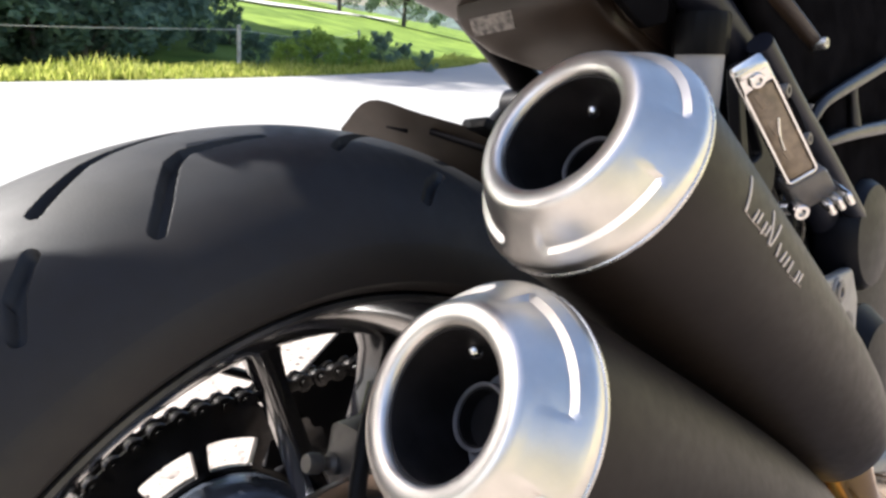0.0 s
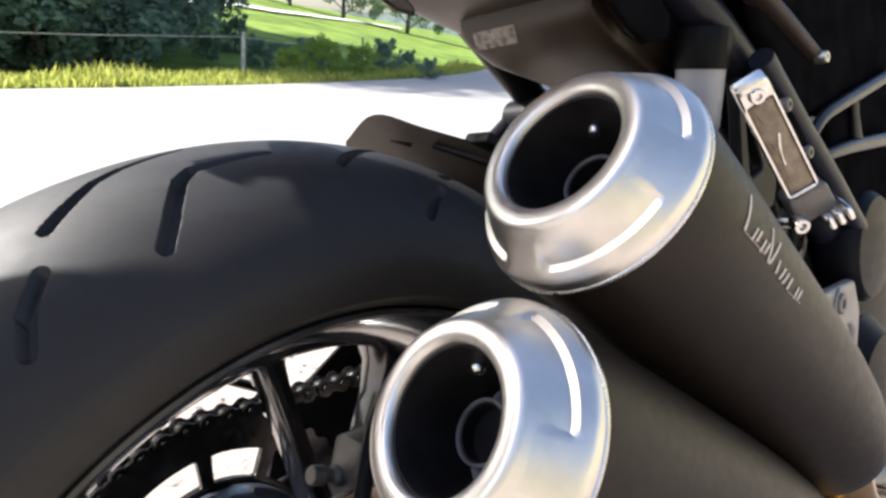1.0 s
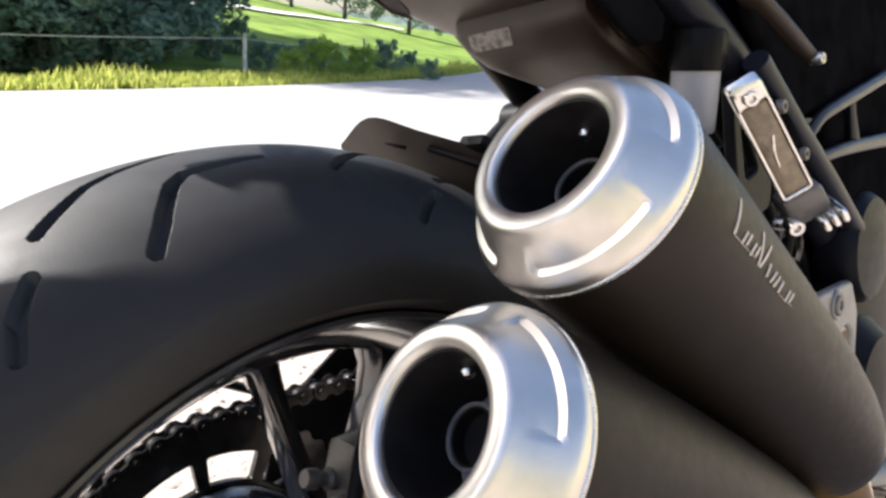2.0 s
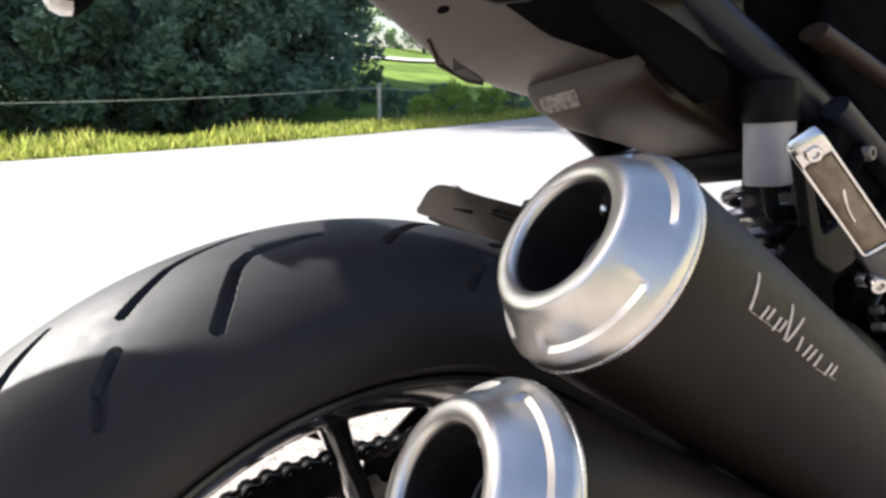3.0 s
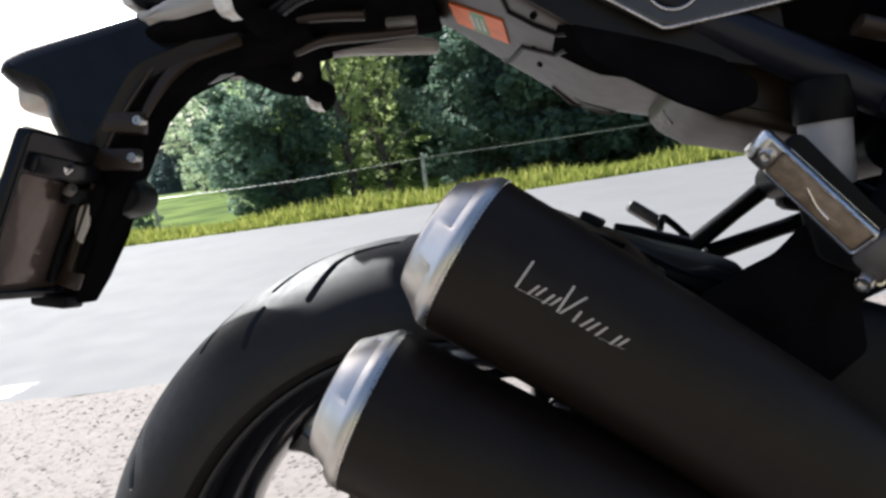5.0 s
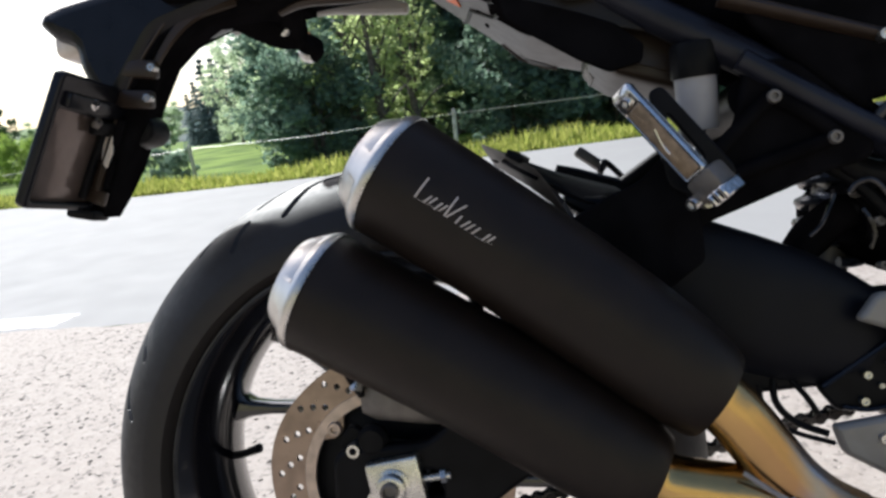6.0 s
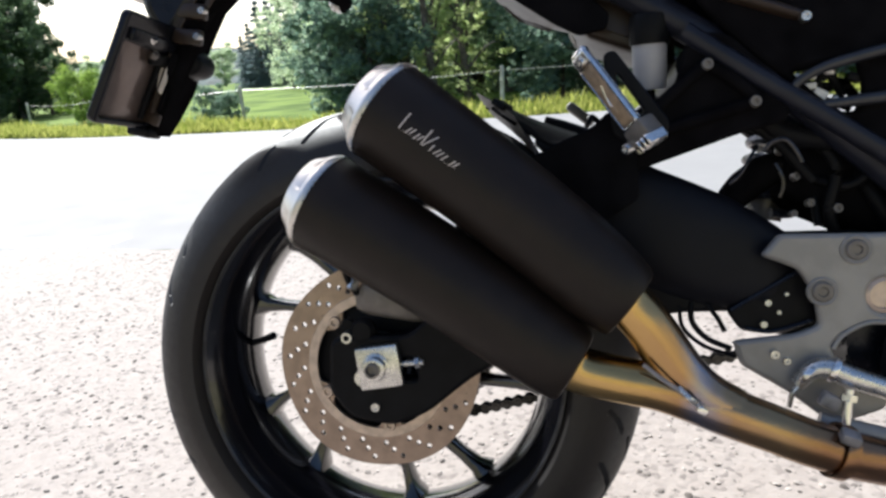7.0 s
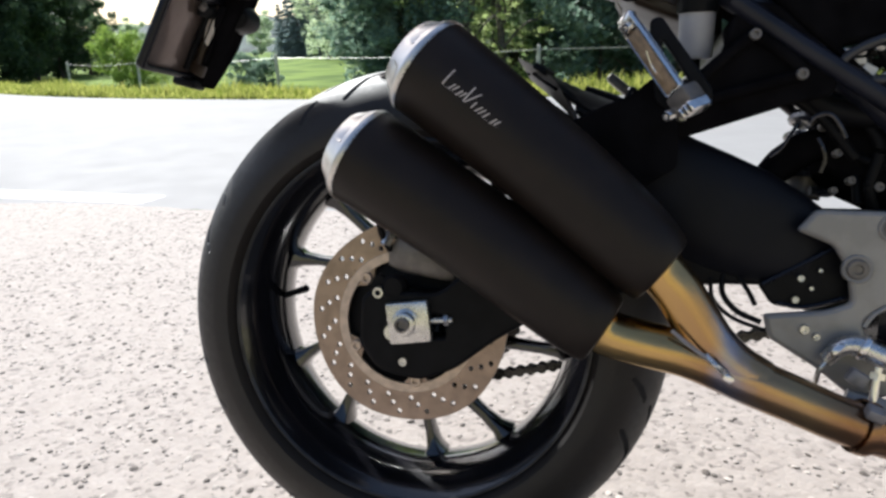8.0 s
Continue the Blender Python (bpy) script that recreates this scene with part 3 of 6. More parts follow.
def build_wheel():
    prof = [(0.2245, 0.0765), (0.2270, 0.074), (0.2265, 0.068), (0.2195, 0.064), (0.2120, 0.053), (0.2050, 0.036), (0.2010, 0.018), (0.2005, 0.0)]
    full = prof + [(r, -y) for r, y in prof[-2::-1]]
    inner = [(0.1925, -0.010), (0.1925, 0.010), (0.1945, 0.022), (0.1985, 0.038), (0.2065, 0.055), (0.2150, 0.068), (0.2215, 0.0760)]
    inner = [(r, -y) for r, y in inner[:1:-1]] + inner
    bm = lathe(full[::-1] + inner, ROUND_Y, 160, closed=True)
    bmesh.ops.recalc_face_normals(bm, faces=bm.faces)
    rim = part("rear_wheel", bm, RIM_PAINT, bike, "gloss black cast wheel rim")
    for k in range(10):
        turn = 72 * (k // 2)
        rim_a, hub_a = (59.3, 41.0) if k % 2 else (17.4, -20.0)
        a, h = radians(rim_a + turn), radians(hub_a + turn)
        p0, p1 = Vector((0.064 * math.cos(h), 0.020, 0.064 * math.sin(h))), Vector((0.1960 * math.cos(a), 0.018, 0.1960 * math.sin(a)))
        way = (p1 - p0).normalized()
        up = Vector((0, 1, 0)).cross(way)
        secs = []
        for s, wide, deep in ((-0.1, 0.011, 0.022), (0.15, 0.0080, 0.019), (0.45, 0.0066, 0.016), (0.75, 0.0066, 0.015), (0.90, 0.0090, 0.018), (1.0, 0.0160, 0.026)):
            at = p0.lerp(p1, s)
            ring = []
            for q in (2 * math.pi * n / 12 for n in range(12)):
                sx, sy = math.copysign(abs(math.cos(q)) ** 0.6, math.cos(q)), math.copysign(abs(math.sin(q)) ** 0.6, math.sin(q))
                ring.append(at + up * (wide * sx) + Vector((0, deep * sy, 0)))
            secs.append(ring)
        part("spoke", loft(secs), RIM_PAINT, rim)
    hub = [(0.018, -0.085), (0.034, -0.085), (0.036, -0.060), (0.052, -0.045), (0.056, -0.02), (0.056, 0.02), (0.052, 0.045), (0.066, 0.058), (0.074, 0.075), (0.074, 0.100), (0.018, 0.100)]
    part("hub", lathe(hub, ROUND_Y, 64), HUB_GREY, rim, "blue-grey cast wheel hub")
    # lip rings in grey, for the highlight on the rim edge
    for s in (-1, 1):
        part("rim_lip", lathe([(0.2195, s * 0.0762), (0.2215, s * 0.0785), (0.2238, s * 0.0782), (0.2245, s * 0.0762)], ROUND_Y, 128, closed=True), LIP_GREY, rim, "rim lip greyed for its edge highlight")
    build_tyre(rim)
    valve = tube([(-0.190, -0.004, 0.014), (-0.168, -0.026, 0.022), (-0.146, -0.037, 0.0300)], [0.0045, 0.0042, 0.005], 10)
    part("valve_stem", valve, BLACK_PLASTIC, rim, "black rubber valve stem")
    return rim


wheel = build_wheel()


# ---- brake ----
def build_disc():
    """Drilled brake ring with five bolted lugs on its inner edge."""
    r_out, y = 0.124, -0.0615
    outline = [(r_out * math.cos(a) * (1 + 0.010 * math.sin(5 * a)), r_out * math.sin(a) * (1 + 0.010 * math.sin(5 * a))) for a in (2 * math.pi * k / 120 for k in range(120))]
    inner = []
    for k in range(150):
        a = 2 * math.pi * k / 150
        near = min(abs((a - radians(LUG + 72 * j) + math.pi) % (2 * math.pi) - math.pi) for j in range(5))
        reach = 0.0775 - 0.0110 * math.exp(-((near / 0.17) ** 4))
        inner.append((reach * math.cos(a), reach * math.sin(a)))
    holes = []
    for k in range(20):
        for j, r in enumerate((0.0955, 0.1045, 0.1135)):
            a = 2 * math.pi * (k + 0.28 * j) / 20 + 0.05
            holes.append(ring_points(r * math.cos(a), r * math.sin(a), 0.0032, 10))
    me = cut_plate(outline, [inner[::-1], *[h[::-1] for h in holes]], y, 0.005, 0.0004)
    disc = part_mesh("brake_disc", me, STEEL_DISC, bike, "drilled steel brake disc with a brownish sheen")
    for j in range(5):
        a = radians(LUG + 72 * j)
        bolt((0.0735 * math.cos(a), y - 0.003, 0.0735 * math.sin(a)), (0, -1, 0), 0.0075, disc, TAN_BOLT)
    return disc


LUG = 135.0
build_disc()
carrier = lathe([(0.02, -0.057), (0.0785, -0.0575), (0.080, -0.0565), (0.080, -0.0545), (0.068, -0.050), (0.02, -0.046)], ROUND_Y @ Matrix.Scale(1, 4), 48)
part("disc_carrier", carrier, BLACK_PLASTIC, bike)
part("carrier_ring", lathe([(0.0775, -0.0642), (0.0880, -0.0642), (0.0886, -0.0648), (0.0880, -0.0655), (0.0775, -0.0655), (0.0769, -0.0648)], ROUND_Y, 96, closed=True), TAN_BOLT, bike, "lighter tan inner ring of the disc")


def build_caliper():
    secs = []
    for x, z0, z1, y0, y1 in ((-0.012, 0.072, 0.098, -0.100, -0.058), (0.002, 0.066, 0.112, -0.108, -0.050), (0.030, 0.062, 0.108, -0.110, -0.050), (0.050, 0.058, 0.092, -0.104, -0.052), (0.066, 0.056, 0.078, -0.096, -0.056)):
        cy, cz, hy, hz = (y0 + y1) / 2, (z0 + z1) / 2, (y1 - y0) / 2, (z1 - z0) / 2
        secs.append([Vector((x, cy + hy * math.copysign(abs(math.cos(q)) ** 0.5, math.cos(q)), cz + hz * math.copysign(abs(math.sin(q)) ** 0.5, math.sin(q)))) for q in (2 * math.pi * k / 20 for k in range(20))])
    cal = part("brake_caliper", loft(secs), CASTING, bike, "grey cast brake caliper")
    secs = []
    for x, z0, z1, y0, y1 in ((0.018, 0.100, 0.128, -0.052, -0.026), (0.026, 0.094, 0.142, -0.056, -0.020), (0.060, 0.088, 0.140, -0.056, -0.018), (0.084, 0.080, 0.122, -0.056, -0.020), (0.092, 0.080, 0.108, -0.052, -0.026)):
        cy, cz, hy, hz = (y0 + y1) / 2, (z0 + z1) / 2, (y1 - y0) / 2, (z1 - z0) / 2
        secs.append([Vector((x, cy + hy * math.copysign(abs(math.cos(q)) ** 0.5, math.cos(q)), cz + hz * math.copysign(abs(math.sin(q)) ** 0.5, math.sin(q)))) for q in (2 * math.pi * k / 20 for k in range(20))])
    part("caliper_back", loft(secs), CASTING, cal, "dark grey inner caliper half")
    part("slide_pin", lathe([(0.001, 0.0), (0.0050, 0.0), (0.0058, 0.002), (0.0058, 0.008), (0.0042, 0.010), (0.0042, 0.014), (0.0064, 0.016), (0.0064, 0.034), (0.001, 0.034)], frame_of((0.9, 0.0, -0.35), (0.000, -0.034, 0.128)), 24), CASTING, cal, "rubber-booted slide pin")
    part("piston_boot", lathe([(0.005, 0.0), (0.014, 0.0), (0.015, 0.010), (0.011, 0.016), (0.004, 0.016)], frame_of((0, -1, 0), (-0.003, -0.097, 0.050)), 24), FRAME_BLACK, cal)
    bolt((-0.021, -0.104, 0.043), (0, -1, 0), 0.0072, cal, STEEL, "bright slide-pin bolt", high=0.010)
    bracket = cut_plate(rounded([(-0.026, 0.066), (-0.008, 0.052), (0.04, 0.045), (0.045, 0.030), (-0.036, 0.026), (-0.038, 0.046)], 0.008), [], -0.094, 0.010)
    part_mesh("caliper_bracket", bracket, BLACK_PLASTIC, cal)
    hose = tube([(-0.010, -0.100, 0.092), (-0.018, -0.112, 0.118), (-0.016, -0.108, 0.150), (0.03, -0.085, 0.19), (0.12, -0.07, 0.19), (0.26, -0.08, 0.17)], 0.0042, 12)
    part("brake_hose", hose, BLACK_PLASTIC, cal, "black rubber brake hose")
    part("hose_union", tube([(-0.014, -0.108, 0.098), (-0.006, -0.098, 0.124)], 0.0065, 10), STEEL, cal)


build_caliper()


# ---- swingarm, axle, chain ----
def build_swingarm():
    right = rounded([(-0.042, 0.036), (-0.030, 0.046), (0.05, 0.046), (0.085, 0.075), (0.16, 0.115), (0.32, 0.150), (0.52, 0.150), (0.52, 0.075), (0.34, 0.070), (0.20, 0.048), (0.115, -0.006), (0.070, -0.042), (0.03, -0.058), (-0.020, -0.050), (-0.045, -0.020)], 0.012)
    slot = [rounded([(0.055, 0.020), (0.060, -0.004), (0.022, -0.004), (0.022, 0.020)][::-1], 0.004)]
    arm = part_mesh("swingarm", cut_plate(right, slot, -0.098, 0.030, 0.005), FRAME_BLACK, bike, "satin black swingarm")
    left = rounded([(-0.05, 0.036), (0.05, 0.040), (0.16, 0.085), (0.32, 0.120), (0.52, 0.130), (0.52, 0.055), (0.34, 0.050), (0.10, -0.030), (-0.05, -0.036)], 0.012)
    part_mesh("left_arm", cut_plate(left, [], 0.140, 0.028, 0.005), FRAME_BLACK, arm)
    secs = []
    for x, z0, z1, hw in ((0.318, 0.085, 0.150, 0.095), (0.33, 0.085, 0.206, 0.095), (0.37, 0.080, 0.190, 0.094), (0.43, 0.080, 0.160, 0.09), (0.455, 0.085, 0.145, 0.095), (0.478, 0.062, 0.100, 0.085)):
        cz, hz = (z0 + z1) / 2, (z1 - z0) / 2
        secs.append([Vector((x, hw * math.copysign(abs(math.cos(q)) ** 0.45, math.cos(q)), cz + hz * math.copysign(abs(math.sin(q)) ** 0.45, math.sin(q)))) for q in (2 * math.pi * k / 24 for k in range(24))])
    part("cross_brace", loft(secs), FRAME_BLACK, arm, "black boxed swingarm brace")
    secs = []
    for x, z0, z1, y0 in ((0.228, 0.165, 0.232, -0.108), (0.250, 0.130, 0.244, -0.116), (0.280, 0.108, 0.238, -0.121), (0.305, 0.093, 0.2265, -0.124), (0.330, 0.084, 0.215, -0.126), (0.356, 0.077, 0.2035, -0.127), (0.393, 0.069, 0.186, -0.126), (0.424, 0.066, 0.166, -0.122), (0.455, 0.070, 0.142, -0.114), (0.478, 0.082, 0.118, -0.100)):
        cz, hz, cy, hy = (z0 + z1) / 2, (z1 - z0) / 2, (y0 - 0.070) / 2, (-0.070 - y0) / 2
        secs.append([Vector((x, cy + hy * math.copysign(abs(math.cos(q)) ** 0.75, math.cos(q)), cz + hz * math.copysign(abs(math.sin(q)) ** 0.75, math.sin(q)))) for q in (2 * math.pi * k / 32 for k in range(32))])
    part("arm_shell", loft(secs), ARM_BLACK, arm, "smooth blue-black swelling side of the swingarm")
    blk = part("axle_block", block((0.050, 0.014, 0.048), pose(0.019, -0.1185, 0.0125, 0, -8, 0), 0.003), STEEL, bike, "bright machined axle block")
    part("axle_nut", lathe([(0.004, 0), (0.0165, 0), (0.0165, 0.002), (0.0135, 0.003), (0.0135, 0.011), (0.012, 0.012), (0.008, 0.012), (0.0075, 0.006), (0.001, 0.006)], frame_of((0, -1, 0), (0.016, -0.1255, 0.0125)), 6 * 6), STEEL, blk)
    part("axle_end", lathe([(0.001, 0), (0.0085, 0), (0.0085, 0.016), (0.006, 0.017), (0.005, 0.012), (0.001, 0.012)], frame_of((0, -1, 0), (0.016, -0.1255, 0.0125)), 24), CASTING, blk)
    adj = tube([(0.043, -0.114, 0.0145), (0.068, -0.114, 0.0165)], 0.0035, 10)
    part("adjuster_bolt", adj, STEEL, blk)
    part("adjuster_nut", lathe([(0.001, 0), (0.0065, 0), (0.0065, 0.005), (0.001, 0.005)], frame_of((1, 0, 0.1), (0.059, -0.114, 0.016)), 6), STEEL, blk, smooth=False)
    bolt((0.010, -0.112, -0.036), (0, -1, 0), 0.0055, arm)
    part("spindle", lathe([(0.001, -0.125), (0.0095, -0.125), (0.0095, 0.13), (0.001, 0.13)], ROUND_Y, 20), STEEL, bike)
    guard = rounded([(0.050, 0.050), (0.072, 0.112), (0.096, 0.122), (0.135, 0.146), (0.200, 0.160), (0.330, 0.150), (0.330, 0.070)], 0.006)
    part_mesh("chain_guard", cut_plate(guard, [], 0.124, 0.004, 0.001), FRAME_BLACK, arm, "black chain guard")
    part("guard_stay", tube([(0.004, 0.128, 0.155), (0.030, 0.126, 0.141), (0.075, 0.125, 0.116)], 0.0065, 10, flat=0.6), FRAME_BLACK, arm)
    # chain and sprocket on the far side
    line, r = 0.105, 0.1235
    teeth = 48
    outline = []
    for k in range(teeth * 4):
        a = 2 * math.pi * k / (teeth * 4)
        outline.append(((r - 0.003, r, r, r - 0.003)[k % 4] * math.cos(a), (r - 0.003, r, r, r - 0.003)[k % 4] * math.sin(a)))
    windows = []
    for j in range(12):
        a0 = radians(66 + 30 * j)
        loop = [(0.0985 * math.cos(a0 + s * 0.41), 0.0985 * math.sin(a0 + s * 0.41)) for s in (i / 8 for i in range(9))]
        loop += [(0.078 * math.cos(a0 + s * 0.41), 0.078 * math.sin(a0 + s * 0.41)) for s in (1 - i / 8 for i in range(9))]
        windows.append(rounded(loop, 0.008, 3)[::-1])
    part_mesh("sprocket", cut_plate(outline, windows, line, 0.007, 0.0008), CHAIN_STEEL, bike, "dark oily rear sprocket")
    path = []
    top, low = Vector((0.62, line, 0.105)), Vector((0.62, line, 0.020))
    over, under = Vector((r * math.cos(radians(87)), line, r * math.sin(radians(87)))), Vector((r * math.cos(radians(279)), line, r * math.sin(radians(279))))
    path += [top.lerp(over, i / 60) for i in range(60)]
    path += [Vector((r * math.cos(a), line, r * math.sin(a))) for a in (radians(87 + 192 * i / 60) for i in range(61))]
    path += [under.lerp(low, i / 60) for i in range(1, 61)]
    length, marks, want = 0.0, [], 0.0
    for a, b in zip(path, path[1:]):
        d = (b - a).length
        while want <= length + d:
            marks.append((a.lerp(b, (want - length) / d), (b - a).normalized()))
            want += 0.0159
        length += d
    bm = bmesh.new()
    for i, (p, way) in enumerate(marks):
        m = Matrix.Translation(p) @ frame_of((0, 1, 0), up=(way.x, way.y, way.z)).to_3x3().to_4x4()
        lathe([(0.001, -0.0105), (0.0034, -0.0105), (0.0036, -0.0088), (0.0055, -0.0060), (0.0055, 0.0060), (0.0036, 0.0088), (0.0034, 0.0105), (0.001, 0.0105)], m, 10, bm)
        if i + 1 < len(marks):
            q = marks[i + 1][0]
            mid, along = (p + q) / 2, (q - p).normalized()
            up = Vector((0, 1, 0)).cross(along)
            off = 0.0055 if i % 2 else 0.0075
            basis = Matrix((along, Vector((0, 1, 0)), up)).transposed().to_4x4()
            for s in (-off, off):
                block((0.0155, 0.0016, 0.0086), Matrix.Translation(mid + Vector((0, s, 0))) @ basis, 0.0005, 1, bm)
                for pin in (p, q):
                    lathe([(0.001, s - 0.0009), (0.0068, s - 0.0009), (0.0074, s), (0.0068, s + 0.0009), (0.001, s + 0.0009)], Matrix.Translation(pin) @ frame_of((0, 1, 0)).to_3x3().to_4x4(), 10, bm)
    part("drive_chain", bm, CHAIN_STEEL, bike, "black oily roller chain")


build_swingarm()


# ---- silencers ----
UP_A, UP_D = Vector((0.041, -0.1847, 0.2985)), Vector((0.787, -0.0575, -0.6142)).normalized()
LOW_A, LOW_D = Vector((-0.0303, -0.1841, 0.2093)), Vector((0.8531, -0.0539, -0.519)).normalized()


def sag(s):
    return 0.012 * (max(0.0, s - 0.10) / 0.205) ** 2


def build_silencer(at, way, length, panels, rivet, outlet):
    m = frame_of(way, at)
    body = [(0.040, 0.0195), (0.0512, 0.0195), (0.0515, 0.022), (0.0503, 0.06), (0.0488, 0.10), (0.0475, 0.14), (0.0464, 0.19), (0.0452, 0.235), (0.0430, length - 0.040), (0.0405, length - 0.020), (0.0376, length - 0.006), (0.0350, length - 0.001), (0.0320, length), (0.022, length + 0.001)]
    bm = lathe(body, m, 96, cap=False)
    for v in bm.verts:                                # the forward half sags towards the pipe
        v.co.z -= sag((v.co - at).dot(way))
    shell = part("silencer", bm, COATED, bike, "matt black coated tapered silencer")
    prof = [(0.0274, 0.030), (0.0274, 0.004), (0.0276, -0.0008), (0.0284, -0.0020), (0.0296, -0.0027), (0.0315, -0.0031), (0.0345, -0.0031), (0.0364, -0.0026), (0.0380, -0.0008), (0.0392, 0.0014), (0.0404, 0.0028), (0.0444, 0.0078), (0.0478, 0.0124), (0.0483, 0.0130), (0.0498, 0.0150), (0.0511, 0.0168), (0.0519, 0.0185), (0.0519, 0.0215), (0.0513, 0.0222), (0.0400, 0.0222)]

    def pressed(i, a):
        if i not in (11, 12):
            return 0.0
        return (0, -0.0013, -0.0026)[i - 10] if any(lo < math.degrees(a) % 360 < hi for lo, hi in panels) else 0.0

    part("end_cap", lathe(prof, m, 160, shape=pressed, cap=False), ALLOY, shell, "brushed silver end cap with pressed panels")
    part("joint_ring", lathe([(0.0516, 0.0218), (0.0524, 0.0222), (0.0524, 0.0236), (0.0516, 0.0240)], m, 96, closed=True), STEEL, shell)
    part("inner_sleeve", lathe([(0.0276, 0.0008), (0.0268, 0.0014), (0.0264, 0.058), (0.0250, 0.0585), (0.0005, 0.0590)], m, 64, cap=False), SOOT, shell, "sooty black inner sleeve")
    part("baffle", lathe([(0.0005, 0.0470), (0.0180, 0.0470), (0.0258, 0.0420), (0.0262, 0.0425), (0.0190, 0.0480), (0.0005, 0.0480)], m, 48, cap=False), BURNT, shell, "dull grey baffle plate")
    off = m @ Matrix.Translation(outlet)
    part("outlet_tube", lathe([(0.0122, 0.0330), (0.0127, 0.0322), (0.0136, 0.0325), (0.0148, 0.0420), (0.0165, 0.0580), (0.0124, 0.0580)], off, 48, closed=True), BURNT, shell, "burnt steel inner outlet tube")
    # black disc and sleeve added so the bore looks deep and dark
    part("bore_shade_disc", lathe([(0.0005, 0.0570), (0.0126, 0.0570), (0.0126, 0.0577), (0.0005, 0.0577)], off @ Matrix.Translation((0, 0, -0.0165)), 32), SOOT, shell)
    part("bore_shade_sleeve", lathe([(0.0112, 0.0336), (0.0120, 0.0332), (0.0120, 0.0572), (0.0112, 0.0572)], off, 32, closed=True), SOOT, shell, "sooty sleeve added for the shade inside the bore")
    a = radians(rivet)
    p = m @ Vector((0.0262 * math.cos(a), 0.0262 * math.sin(a), 0.020))
    part("rivet", lathe([(0.0005, 0.0), (0.0034, 0.0), (0.0034, 0.001), (0.0022, 0.0028), (0.0005, 0.003)], frame_of(m.to_3x3() @ Vector((-math.cos(a), -math.sin(a), 0)), p), 16), CHROME, shell, "bright rivet")
    return shell, m


upper, upper_m = build_silencer(UP_A, UP_D, 0.312, ((10, 40), (96, 166), (196, 262), (290, 340)), 73.0, (0.0105, 0.0070, 0))
lower, lower_m = build_silencer(LOW_A, LOW_D, 0.312, ((20, 85), (104, 168), (200, 262), (290, 345)), 60.0, (0.0125, -0.0005, 0))


def mark_strokes():
    """The maker's mark as plain pale bars of its size, on the skin of the upper silencer: (start, foot, top, slant)."""
    bars = ((0.00, 0.0, 1.0, 0.0), (0.025, 0.0, 0.06, 4.0), (0.11, 0.0, 0.42, 0.6), (0.17, 0.10, 0.48, 0.6), (0.25, 0.0, 0.42, 0.6), (0.31, 0.08, 0.46, 0.6), (0.385, 0.0, 1.0, 0.0), (0.41, 0.02, 0.90, 1.6), (0.53, 0.0, 0.42, 0.2), (0.60, 0.0, 0.42, 0.8), (0.66, 0.0, 0.42, 0.8), (0.74, 0.0, 0.42, 0.6), (0.78, 0.0, 0.08, 3.0), (0.87, 0.0, 0.42, 0.6), (0.93, 0.10, 0.46, 0.6))
    for u, lo, hi, slant in bars:
        bm = bmesh.new()
        rows = []
        for i in range(7):
            t = i / 6
            h = lo + (hi - lo) * t
            s = 0.0597 + 0.066 * u + slant * 0.0045 * t + 0.0012 * h
            a = radians(178.6 + 1.6 * u - 19.5 * h)
            r = float(np.interp(s, (0.06, 0.10, 0.14), (0.0503, 0.0488, 0.0475))) + 0.0005
            rows.append([bm.verts.new(upper_m @ Vector((r * math.cos(a), r * math.sin(a), s + w))) for w in (-0.0007, 0.0007)])
        for a, b in zip(rows, rows[1:]):
            bm.faces.new((a[0], a[1], b[1], b[0]))
        bmesh.ops.recalc_face_normals(bm, faces=bm.faces)
        bmesh.ops.solidify(bm, geom=bm.faces[:], thickness=0.0004)
        part("mark_bar", bm, ETCHED, upper)


mark_strokes()


